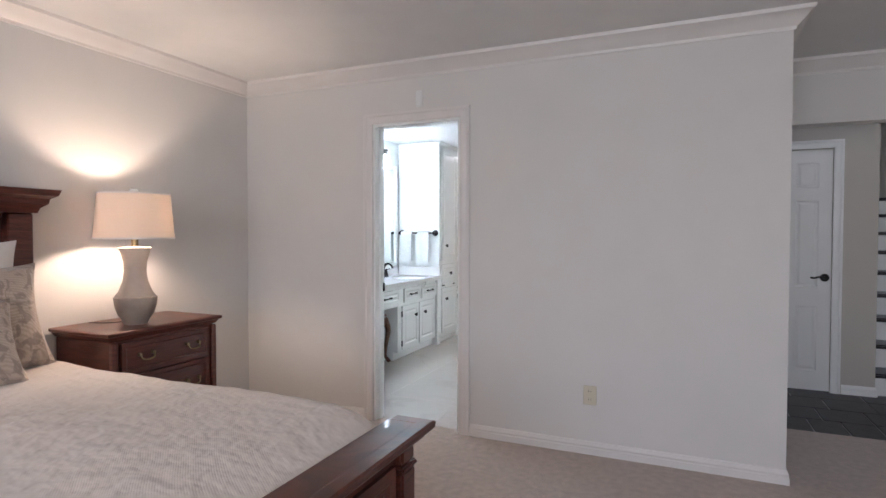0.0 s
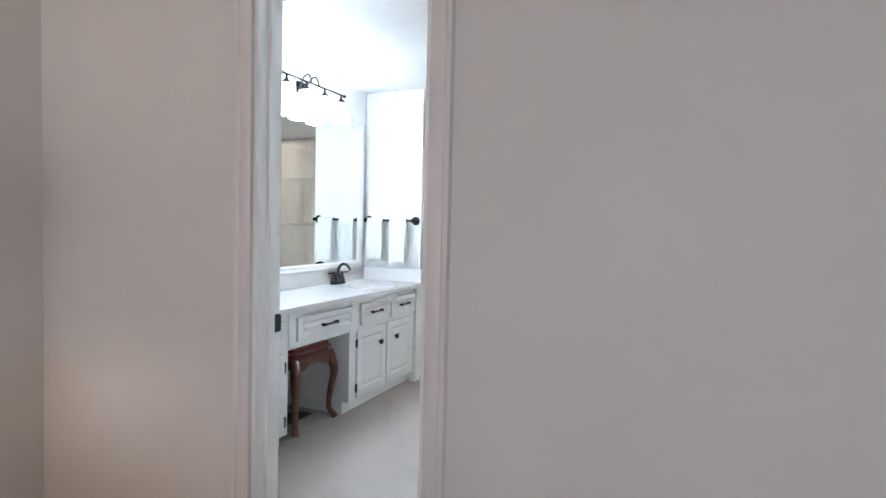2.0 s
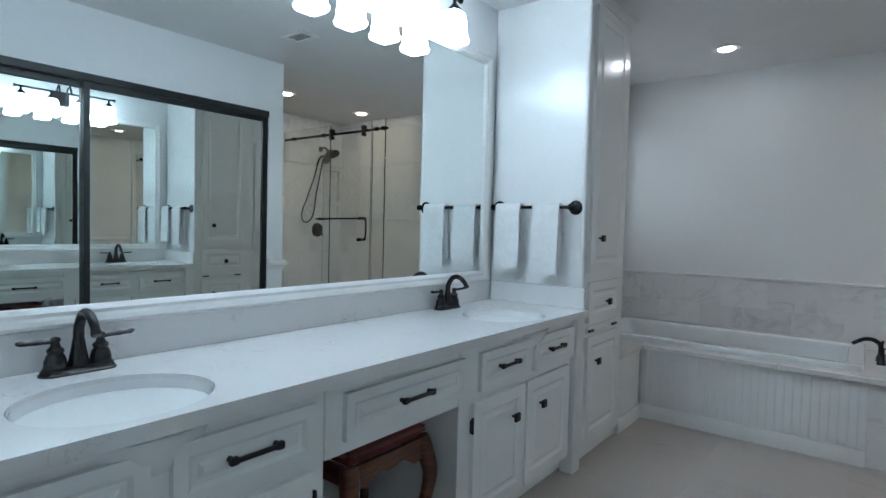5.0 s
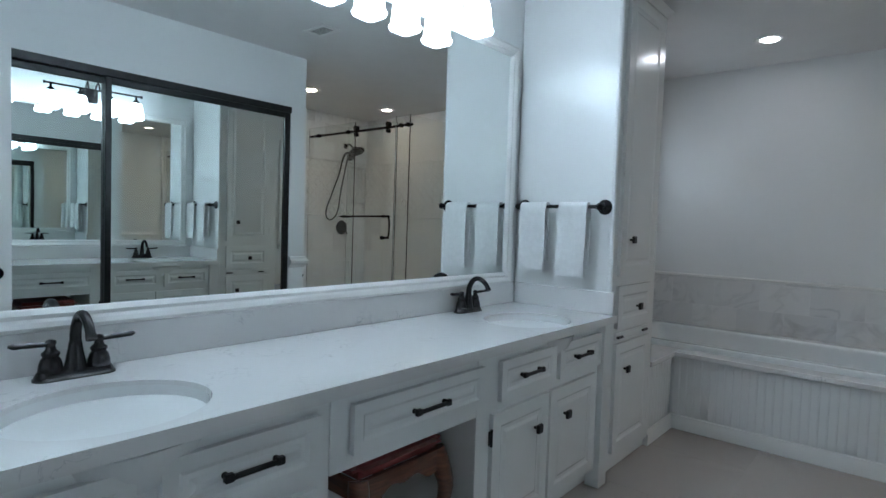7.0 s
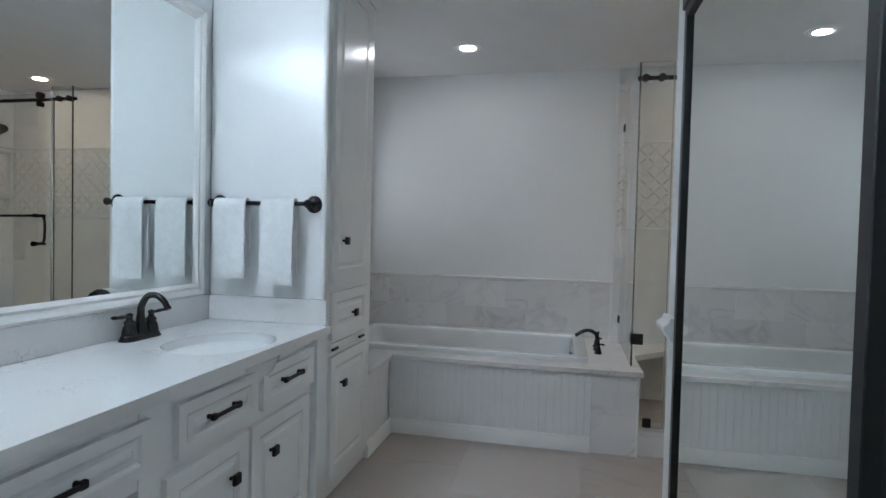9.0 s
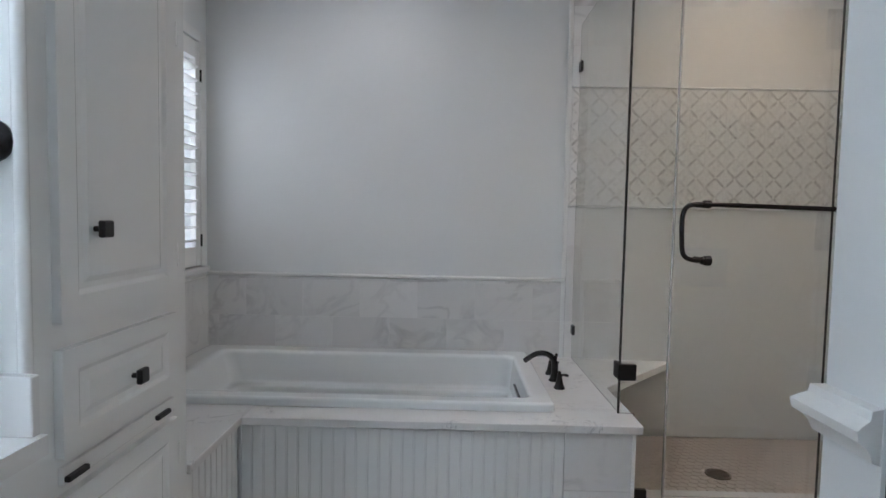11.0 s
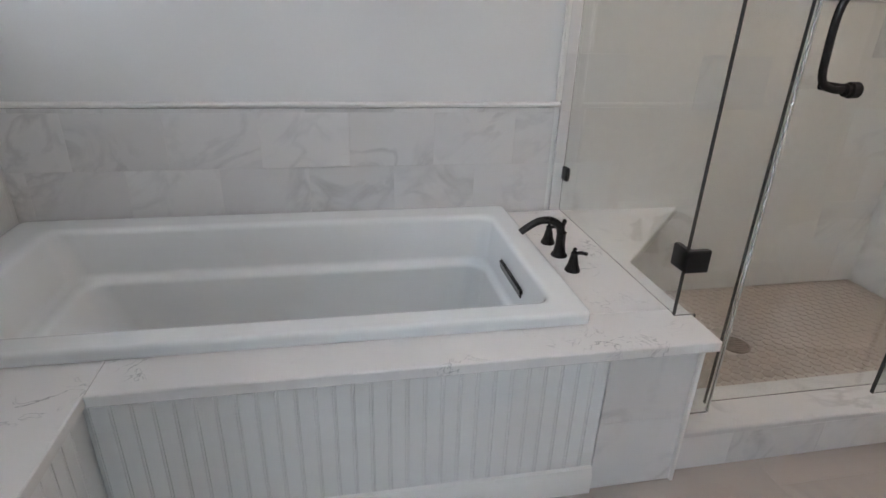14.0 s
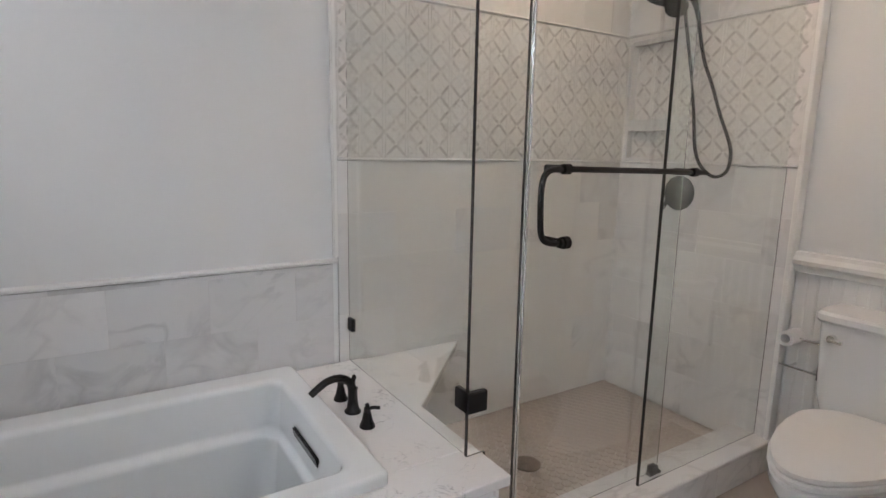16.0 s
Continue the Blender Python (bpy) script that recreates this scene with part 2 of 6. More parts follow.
CLOSETMIRROR = mat("closet_mirror_silver", (0.87, 0.92, 0.905), 0.0, 1.0)
MIRROR = mat("mirror_silver", (0.91, 0.945, 0.935), 0.0, 1.0)
GLASS = mat("clear_glass", (0.93, 0.965, 0.95), 0.0, trans=1.0, ior=1.46)
CHERRY = wood("cherry_wood", (0.050, 0.013, 0.009), (0.135, 0.036, 0.022), 0.36)
WALNUT = wood("walnut_wood", (0.06, 0.02, 0.010), (0.19, 0.068, 0.033), 0.32)
REDCLOTH = mat("red_upholstery", (0.25, 0.038, 0.028), 0.85, var=0.3, scale=30, bump=0.5, bscale=300, sheen=0.4)
TOWEL = mat("terry_cloth", (0.82, 0.83, 0.83), 0.95, var=0.06, scale=40, bump=0.5, bscale=160, sheen=0.5)
COMFORTER = woven("ribbed_bedspread", (0.79, 0.69, 0.61), (0.775, 0.675, 0.595), 80, "DIAGONAL")
SHAM = woven("patterned_linen", (0.52, 0.42, 0.345), (0.44, 0.355, 0.29), 60, "X", 0.95, (0.33, 0.265, 0.22))
WHITECLOTH = mat("white_cotton", (0.74, 0.73, 0.72), 0.9, var=0.04, scale=12, bump=0.4, bscale=120)
DARKBASE = mat("dark_glazed_stoneware", (0.40, 0.335, 0.285), 0.35, color2=(0.27, 0.225, 0.19), scale=7, bump=0.4, bscale=45)
LAMPBASE = mat("glazed_stoneware", (0.50, 0.435, 0.38), 0.45, color2=(0.36, 0.31, 0.27), scale=5, bump=0.3, bscale=40)
PLASTIC = mat("ivory_plastic", (0.62, 0.57, 0.45), 0.35)
WHITEPLASTIC = mat("white_plastic", (0.76, 0.76, 0.75), 0.4)
DARKTREAD = mat("dark_stair_tread", (0.03, 0.025, 0.03), 0.3, var=0.4, scale=12)
BRICK = brickwork("outside_brick")
LEAF = mat("foliage", (0.06, 0.10, 0.03), 0.7, var=0.5, scale=14)
LAWN = mat("grass", (0.07, 0.10, 0.035), 0.95, var=0.4, scale=6)
SHADEGLASS = mat("frosted_lamp_glass", (0.9, 0.9, 0.9), 0.4, emit=((0.81, 0.94, 1.0), 25.0))
CANLENS = mat("recessed_lens", (0.9, 0.9, 0.9), 0.4, emit=((1.0, 0.99, 0.97), 125.0))
WARMLENS = mat("warm_recessed_lens", (0.9, 0.9, 0.9), 0.4, emit=((1.0, 0.78, 0.56), 190.0))
RUBBER = mat("black_rubber", (0.02, 0.02, 0.02), 0.6)
SEAL = mat("clear_vinyl_seal", (0.85, 0.86, 0.86), 0.25, trans=0.5)

linen = bpy.data.materials.new("lamp_shade_linen")
linen.use_nodes = True
_n, _l = linen.node_tree.nodes, linen.node_tree.links
_p = _n["Principled BSDF"]
_p.inputs["Base Color"].default_value, _p.inputs["Roughness"].default_value = (0.74, 0.66, 0.58, 1), 0.9
_t = _n.new("ShaderNodeBsdfTranslucent")
_t.inputs["Color"].default_value = (0.80, 0.71, 0.63, 1)
_m = _n.new("ShaderNodeMixShader")
_m.inputs[0].default_value = 0.26
_l.new(_p.outputs[0], _m.inputs[1])
_l.new(_t.outputs[0], _m.inputs[2])
_l.new(_m.outputs[0], _n["Material Output"].inputs["Surface"])

# ---- shapes ----


def B():
    return bmesh.new()


def box(bm, a, b, bevel=0.0, seg=1):
    """A box between two corners, with its edges rounded."""
    lo, hi = [min(p, q) for p, q in zip(a, b)], [max(p, q) for p, q in zip(a, b)]
    t = bmesh.new()
    bmesh.ops.create_cube(t, size=1)
    for v in t.verts:
        v.co = Vector([lo[i] + (v.co[i] + 0.5) * (hi[i] - lo[i]) for i in range(3)])
    if bevel:
        bmesh.ops.bevel(t, geom=t.edges[:], offset=bevel, segments=seg, affect="EDGES", clamp_overlap=True)
    join(bm, t)
    return bm


def join(bm, t):
    me = bpy.data.meshes.new("t")
    t.to_mesh(me)
    t.free()
    bm.from_mesh(me)
    bpy.data.meshes.remove(me)


def lathe(bm, profile, at=(0, 0, 0), n=24, sx=1.0, sy=1.0, m=None, caps=True):
    """A turned shape: (radius, height) pairs about the z axis."""
    m = m or Matrix.Translation(at)
    rings = [[bm.verts.new(m @ Vector((r * sx * math.cos(2 * math.pi * k / n), r * sy * math.sin(2 * math.pi * k / n), z))) for k in range(n)] for r, z in profile]
    for a, b in zip(rings, rings[1:]):
        for k in range(n):
            bm.faces.new((a[k], a[(k + 1) % n], b[(k + 1) % n], b[k]))
    if caps:
        bm.faces.new(rings[0][::-1])
        bm.faces.new(rings[-1])
    return bm


def rod(bm, p, q, r, n=12, r2=None):
    p, q = Vector(p), Vector(q)
    d = q - p
    m = Matrix.Translation(p) @ d.to_track_quat("Z", "Y").to_matrix().to_4x4()
    return lathe(bm, [(r, 0), (r2 or r, d.length)], n=n, m=m)


def tube(bm, pts, r, n=10, taper=None):
    """A round tube along points, with an even or changing radius."""
    pts = [Vector(p) for p in pts]
    rings, up = [], Vector((0.31, 0.17, 0.93)).normalized()
    for i, p in enumerate(pts):
        d = (pts[min(i + 1, len(pts) - 1)] - pts[max(i - 1, 0)]).normalized()
        s = d.cross(up).normalized()
        u = s.cross(d)
        rr = taper[i] if taper else r
        rings.append([bm.verts.new(p + rr * (math.cos(2 * math.pi * k / n) * s + math.sin(2 * math.pi * k / n) * u)) for k in range(n)])
    for a, b in zip(rings, rings[1:]):
        for k in range(n):
            bm.faces.new((a[k], a[(k + 1) % n], b[(k + 1) % n], b[k]))
    bm.faces.new(rings[0][::-1])
    bm.faces.new(rings[-1])
    return bm


def curve(points, steps=8):
    """A smooth line through points (Catmull-Rom)."""
    P = [Vector(p) for p in points]
    P = [2 * P[0] - P[1]] + P + [2 * P[-1] - P[-2]]
    out = []
    for i in range(1, len(P) - 2):
        for s in range(steps):
            t = s / steps
            out.append(0.5 * (2 * P[i] + (P[i + 1] - P[i - 1]) * t + (2 * P[i - 1] - 5 * P[i] + 4 * P[i + 1] - P[i + 2]) * t * t + (3 * P[i] - P[i - 1] - 3 * P[i + 1] + P[i + 2]) * t ** 3))
    return out + [P[-2]]


def prism(bm, profile, p, q, out, mitre=(0.0, 0.0)):
    """A moulding: profile (distance out of the wall, height) drawn from p to q; out is the way out of the wall. mitre: how far each end runs on, per metre out."""
    p, q, out = Vector(p), Vector(q), Vector(out).normalized()
    d = (q - p).normalized()
    ends = []
    for base, s, k in ((p, -1, mitre[0]), (q, 1, mitre[1])):
        ends.append([bm.verts.new(base + out * o + Vector((0, 0, h)) + d * s * k * o) for o, h in profile])
    n = len(profile)
    for i in range(n):
        bm.faces.new((ends[0][i], ends[0][(i + 1) % n], ends[1][(i + 1) % n], ends[1][i]))
    bm.faces.new(ends[0][::-1])
    bm.faces.new(ends[1])
    bmesh.ops.recalc_face_normals(bm, faces=bm.faces[:])
    return bm


def rr_ring(bm, x0, x1, y0, y1, r, z, n=6):
    out = []
    for cx, cy, a0 in ((x1 - r, y1 - r, 0), (x0 + r, y1 - r, 90), (x0 + r, y0 + r, 180), (x1 - r, y0 + r, 270)):
        for k in range(n + 1):
            a = radians(a0 + 90 * k / n)
            out.append(bm.verts.new((cx + r * math.cos(a), cy + r * math.sin(a), z)))
    return out


def loft(bm, rings, cap_last=True, cap_first=False):
    n = len(rings[0])
    for a, c in zip(rings, rings[1:]):
        for k in range(n):
            bm.faces.new((a[k], a[(k + 1) % n], c[(k + 1) % n], c[k]))
    if cap_last:
        bm.faces.new(rings[-1])
    if cap_first:
        bm.faces.new(rings[0][::-1])
    return bm


def panelled(bm, w, h, t, rects, steps, bevel=0.002):
    """A slab w x h x t in the xz plane, its face towards -y, with sunk or raised fields: rects (x0, z0, x1, z1); steps (inset, depth)."""
    xs = sorted({0, w, *[r[0] for r in rects], *[r[2] for r in rects]})
    zs = sorted({0, h, *[r[1] for r in rects], *[r[3] for r in rects]})
    cache = {}

    def vert(x, y, z):
        key = (round(x, 5), round(y, 5), round(z, 5))
        if key not in cache:
            cache[key] = bm.verts.new((x, y, z))
        return cache[key]

    def quad(a, b, c, d):
        bm.faces.new([vert(*v) for v in (a, b, c, d)])
    for x0, x1 in zip(xs, xs[1:]):
        for z0, z1 in zip(zs, zs[1:]):
            if not any(r[0] <= x0 + 1e-6 and r[2] >= x1 - 1e-6 and r[1] <= z0 + 1e-6 and r[3] >= z1 - 1e-6 for r in rects):
                quad((x0, 0, z0), (x1, 0, z0), (x1, 0, z1), (x0, 0, z1))
    for r in rects:
        cur, y = r, 0
        for ins, dep in steps:
            nx = (cur[0] + ins, cur[1] + ins, cur[2] - ins, cur[3] - ins)
            a = [(cur[0], y, cur[1]), (cur[2], y, cur[1]), (cur[2], y, cur[3]), (cur[0], y, cur[3])]
            b = [(nx[0], dep, nx[1]), (nx[2], dep, nx[1]), (nx[2], dep, nx[3]), (nx[0], dep, nx[3])]
            for i in range(4):
                j = (i + 1) % 4
                quad(a[i], a[j], b[j], b[i])
            cur, y = nx, dep
        quad((cur[0], y, cur[1]), (cur[2], y, cur[1]), (cur[2], y, cur[3]), (cur[0], y, cur[3]))
    quad((0, t, 0), (0, t, h), (w, t, h), (w, t, 0))
    for x0, x1 in zip(xs, xs[1:]):
        quad((x0, 0, 0), (x0, t, 0), (x1, t, 0), (x1, 0, 0))
        quad((x0, 0, h), (x1, 0, h), (x1, t, h), (x0, t, h))
    for z0, z1 in zip(zs, zs[1:]):
        quad((0, 0, z0), (0, 0, z1), (0, t, z1), (0, t, z0))
        quad((w, 0, z0), (w, t, z0), (w, t, z1), (w, 0, z1))
    bmesh.ops.remove_doubles(bm, verts=bm.verts[:], dist=1e-5)
    bmesh.ops.recalc_face_normals(bm, faces=bm.faces[:])
    return bm


def mesh_of(name, bm, material, smooth=False):
    me = bpy.data.meshes.new(name)
    bm.to_mesh(me)
    bm.free()
    me.materials.append(material)
    if smooth:
        me.shade_smooth()
        me.set_sharp_from_angle(angle=radians(38))
    return me


def part(name, bm, material, parent, label="", smooth=True):
    ob = new(name, mesh_of(name, bm, material, smooth))
    ob.parent = parent
    if label:
        tagged(ob, label)
    return ob


def thing(name, at, label, category, group="", rz=0):
    ob = new(name)
    ob.empty_display_size = 0.1
    ob.matrix_basis = pose(*at, 0, 0, rz)
    return tagged(ob, label, category, group)


def solo(name, bm, material, label, category, group="", smooth=True):
    return tagged(new(name, mesh_of(name, bm, material, smooth)), label, category, group)


def setting(name, bm, material, label, category="wall", smooth=False):
    return tagged(new(name, mesh_of(name, bm, material, smooth)), label, category, kind="structure")


def piece(name, mesh, at, parent, rot=(0, 0, 0), scale=None):
    ob = new(name, mesh)
    ob.parent = parent
    ob.matrix_basis = pose(*at, *rot) @ (Matrix.Diagonal((*scale, 1)) if scale else Matrix())
    return ob


def wall_with(bm, axis, c0, c1, u0, u1, z0, z1, holes):
    """A wall between c0 and c1 on its axis ('x' or 'y'), from u0 to u1 along it, with openings (u0, u1, z0, z1)."""
    us = sorted({u0, u1, *[h[0] for h in holes], *[h[1] for h in holes]})
    zs = sorted({z0, z1, *[h[2] for h in holes], *[h[3] for h in holes]})
    for a, b in zip(us, us[1:]):
        run = None
        for z, y in zip(zs, zs[1:]):
            solid = not any(h[0] <= a + 1e-6 and h[1] >= b - 1e-6 and h[2] <= z + 1e-6 and h[3] >= y - 1e-6 for h in holes)
            if solid:
                run = (run[0], y) if run else (z, y)
            if run and (not solid or y == zs[-1]):
                box(bm, (c0, a, run[0]) if axis == "x" else (a, c0, run[0]), (c1, b, run[1]) if axis == "x" else (b, c1, run[1]))
                run = None
    return bm

# ---- setting ----
WX, TY, BY, FX, CH, CE = -3.17, 5.97, 7.88, -2.64, 0.80, 2.37
DX0, DX1, DTOP = -1.955, -1.315, 2.03
BCE = 2.41

b = B()
box(b, (-3.3, -3.2, -0.12), (3.4, 3.39, 0.0))
box(b, (0.49, 3.39, -0.12), (3.4, 4.29, 0.0))
setting("floor_carpet", b, CARPET, "beige cut-pile carpet over the bedroom floor", "carpet")
setting("wall_bedroom_north", wall_with(B(), "y", 3.33, 3.39, -3.18, 0.49, 0, 2.5, [(DX0, DX1, 0, DTOP)]), PAINT, "plain off-white painted bedroom wall with a doorway")
setting("wall_bath_south", wall_with(B(), "y", 3.39, 3.45, -3.29, 0.49, 0, 2.5, [(DX0, DX1, 0, DTOP)]), BATHPAINT, "white painted bathroom wall with a doorway")
setting("wall_bedroom_west", wall_with(B(), "x", -3.18, -3.06, -3.2, 3.33, 0, 2.5, []), PAINT, "plain off-white wall behind the bed")
setting("wall_bedroom_south", wall_with(B(), "y", -3.2, -3.0, -3.18, 3.4, 0, 2.5, [(-1.6, 1.0, 0.7, 2.2)]), PAINT, "off-white bedroom wall with a wide window")
setting("wall_bedroom_east", wall_with(B(), "x", 3.2, 3.4, -3.0, 4.3, 0, 2.5, [(-0.1, 1.3, 0.7, 2.1)]), PAINT, "off-white bedroom wall with a window")
setting("wall_foyer_west", wall_with(B(), "x", 0.37, 0.49, 3.45, 5.6, 0, 2.5, []), PAINT, "off-white wall end beside the foyer")
b = B()
box(b, (0.49, 4.29, 2.0), (3.4, 4.42, 2.5))
setting("wall_foyer_header", b, PAINT, "off-white header above the foyer opening")
setting("wall_foyer_north", wall_with(B(), "y", 5.40, 5.52, 0.37, 1.40, 0, 2.7, [(0.52, 1.10, 0, 1.985)]), BEIGE, "greige painted foyer wall with a door")
setting("wall_foyer_return", wall_with(B(), "x", 1.28, 1.40, 5.52, 9.3, 0, 4.6, []), BEIGE, "greige wall beside the stairs")
setting("wall_foyer_east", wall_with(B(), "x", 3.4, 3.5, 4.3, 9.3, 0, 4.6, [(4.4, 5.4, 0.9, 2.5)]), BEIGE, "greige foyer wall with an added unseen window")
setting("wall_stair_north", wall_with(B(), "y", 9.2, 9.3, 1.28, 3.5, 0, 4.6, []), BEIGE, "greige wall at the top of the stairs")
b = B()
box(b, (0.37, 4.42, 2.7), (1.40, 5.52, 2.78))
box(b, (1.28, 4.29, 4.6), (3.5, 9.3, 4.7))
box(b, (1.28, 4.30, 2.5), (3.5, 4.42, 4.6))
setting("ceiling_foyer", b, CEIL, "plain white foyer ceiling", "ceiling")
b = B()
box(b, (-3.3, -3.2, BCE), (3.4, 3.40, 2.5))
box(b, (0.49, 3.40, BCE), (3.4, 4.30, 2.5))
setting("ceiling_bedroom", b, CEIL, "plain white bedroom ceiling", "ceiling")
WIN = (6.95, 7.775, 0.97, 2.02)
setting("wall_bath_west", wall_with(B(), "x", -3.30, WX, 3.45, 7.99, 0, 2.5, [WIN]), BATHPAINT, "white painted bathroom wall with a window")
setting("wall_bath_north", wall_with(B(), "y", 7.892, 8.0, -3.30, 0.45, 0, 2.5, []), BATHPAINT, "white painted wall behind the bathtub")
setting("wall_bath_east", wall_with(B(), "x", 0.26, 0.37, 3.45, 7.89, 0, 2.5, []), BATHPAINT, "warm white painted wall behind the toilet")
b = wall_with(B(), "x", -1.28, -1.17, 3.45, 5.955, 0, 2.5, [(3.58, 5.83, 0, 2.0)])
box(b, (-1.17, 5.84, 0), (0.26, 5.955, 2.5))
setting("wall_closet", b, BATHPAINT, "white painted closet wall around mirrored sliding doors")
b = B()
box(b, (-3.3, 3.40, CE), (0.37, 7.99, 2.46))
setting("ceiling_bath", b, CEIL, "plain white bathroom ceiling", "ceiling")
b = B()
box(b, (-3.3, 3.39, -0.12), (0.37, 7.99, -0.0012))
bathfloor = setting("floor_bath", b, FLOORGROUT, "large polished light grey porcelain floor tiles", "tile floor")
b = B()
box(b, (0.37, 4.29, -0.12), (3.5, 9.3, -0.012))
foyerfloor = setting("floor_foyer", b, GROUT, "dark slate tiles over the foyer floor", "tile floor")

# outside
b = B()
box(b, (-60, -60, -0.6), (60, 60, -0.3))
setting("ground", b, LAWN, "grass around the house", "lawn")
neighbour = thing("garden_wall", (-6.4, 8.5, -0.3), "pale brick garden wall outside the bathroom window", "wall")
b = B()
box(b, (-0.15, -5, 0), (0.15, 5, 2.0))
part("masonry", b, BRICK, neighbour)
b = B()
box(b, (-0.2, -5.05, 2.0), (0.2, 5.05, 2.08), 0.01)
part("coping", b, GROUT, neighbour)
b = B()
box(b, (-14.2, -2, 1.2), (-14.0, 48, 16))
setting("backdrop", b, SKYGLOW, "hazy bright sky beyond the garden wall", "sky")

# mouldings
CROWN = [(0, 0), (0.010, 0), (0.013, 0.015), (0.025, 0.025), (0.045, 0.044), (0.062, 0.068), (0.08, 0.076), (0.084, 0.094), (0, 0.094)]
BASE = [(0, 0), (0.015, 0), (0.015, 0.036), (0.011, 0.041), (0.011, 0.05), (0.013, 0.053), (0.009, 0.06), (0.006, 0.072), (0, 0.076)]
z0 = BCE - 0.094
for name, p, q, out, mit in (
        ("crown_moulding_north", (-3.06, 3.33, z0), (0.49, 3.33, z0), (0, -1, 0), (-1, 1)),
        ("crown_moulding_west", (-3.06, -3.0, z0), (-3.06, 3.33, z0), (1, 0, 0), (-1, -1)),
        ("crown_moulding_end", (0.49, 3.33, z0), (0.49, 4.29, z0), (1, 0, 0), (1, -1)),
        ("crown_moulding_header", (0.49, 4.29, z0), (3.2, 4.29, z0), (0, -1, 0), (-1, -1))):
    setting(name, prism(B(), CROWN, p, q, out, mit), DIMTRIM, "white crown moulding, toned for the bedroom's dim warm light", "crown moulding", True)
for name, p, q, out, mit in (
        ("baseboard_north_left", (-3.06, 3.33, 0), (DX0 - 0.07, 3.33, 0), (0, -1, 0), (-1, 0)),
        ("baseboard_north_right", (DX1 + 0.07, 3.33, 0), (0.49, 3.33, 0), (0, -1, 0), (0, 1)),
        ("baseboard_west", (-3.06, -3.0, 0), (-3.06, 3.33, 0), (1, 0, 0), (-1, -1)),
        ("baseboard_end", (0.49, 3.33, 0), (0.49, 4.29, 0), (1, 0, 0), (1, 0)),
        ("baseboard_foyer", (1.175, 5.40, 0), (1.40, 5.40, 0), (0, -1, 0), (0, 1)),
        ("baseboard_toilet", (0.26, 5.955, 0), (0.26, 7.0, 0), (-1, 0, 0), (0, 0)),
        ("baseboard_closet", (-1.28, 5.83, 0), (-1.28, 5.955, 0), (-1, 0, 0), (0, 1))):
    setting(name, prism(B(), BASE, p, q, out, mit), TRIM if name in ("baseboard_toilet", "baseboard_closet", "baseboard_foyer") else DIMTRIM, "white painted ribbed baseboard", "baseboard", True)

CASING = [(0, 0), (0.012, 0), (0.016, 0.008), (0.018, 0.03), (0.014, 0.045), (0.02, 0.052), (0.02, 0.066), (0, 0.068)]


def casing(name, x0, x1, top, y, out, paint):
    """Door trim round an opening in a wall across y: two uprights and a head."""
    root = tagged(new(name), "white moulded door casing", "door trim", kind="structure")
    for k, (nm, a, c) in enumerate((("upright", x0, -1), ("upright", x1, 1))):
        b = B()
        bars = [(d, h) for d, h in CASING]
        vs = []
        for z in (0, top):
            vs.append([b.verts.new((a + c * h, y + out * d, z + (h if z else 0))) for d, h in bars])
        n = len(bars)
        for i in range(n):
            b.faces.new((vs[0][i], vs[0][(i + 1) % n], vs[1][(i + 1) % n], vs[1][i]))
        b.faces.new(vs[0])
        b.faces.new(vs[1])
        bmesh.ops.recalc_face_normals(b, faces=b.faces[:])
        part(nm, b, paint, root)
    b = B()
    vs = []
    for x, c in ((x0, -1), (x1, 1)):
        vs.append([b.verts.new((x + c * h, y + out * d, top + h)) for d, h in CASING])
    n = len(CASING)
    for i in range(n):
        b.faces.new((vs[0][i], vs[0][(i + 1) % n], vs[1][(i + 1) % n], vs[1][i]))
    bmesh.ops.recalc_face_normals(b, faces=b.faces[:])
    part("head", b, paint, root)
    return root


casing("door_trim_bedroom", DX0, DX1, DTOP, 3.33, -1, DIMTRIM)
casing("door_trim_bath", DX0, DX1, DTOP, 3.45, 1, TRIM)
casing("door_trim_foyer", 0.52, 1.10, 1.985, 5.40, -1, TRIM)
# jamb of the bathroom doorway
jamb = tagged(new("door_frame"), "white painted door frame with a dark strike plate", "door frame", kind="structure")
b = B()
box(b, (DX0, 3.331, 0), (DX0 + 0.018, 3.449, DTOP - 0.018), 0.002)
box(b, (DX0 + 0.018, 3.375, 0), (DX0 + 0.03, 3.41, DTOP - 0.03), 0.002)
part("jamb", b, TRIM, jamb)
b = B()
box(b, (DX1 - 0.018, 3.331, 0), (DX1, 3.449, DTOP - 0.018), 0.002)
part("jamb", b, TRIM, jamb)
b = B()
box(b, (DX0, 3.331, DTOP - 0.018), (DX1, 3.449, DTOP), 0.002)
part("head", b, TRIM, jamb)
b = B()
box(b, (DX0 + 0.018, 3.412, 0.882), (DX0 + 0.0205, 3.447, 0.945), 0.001)
rod(b, (DX0 + 0.0207, 3.4475, 0.887), (DX0 + 0.0207, 3.4475, 0.94), 0.003, 8)
part("strike_plate", b, BRONZE, jamb, "dark bronze strike plate")

SIX = [(0.16, 0.08, 0.44, 0.35), (0.56, 0.08, 0.84, 0.35), (0.16, 0.43, 0.44, 0.79), (0.56, 0.43, 0.84, 0.79), (0.16, 0.84, 0.44, 0.945), (0.56, 0.84, 0.84, 0.945)]


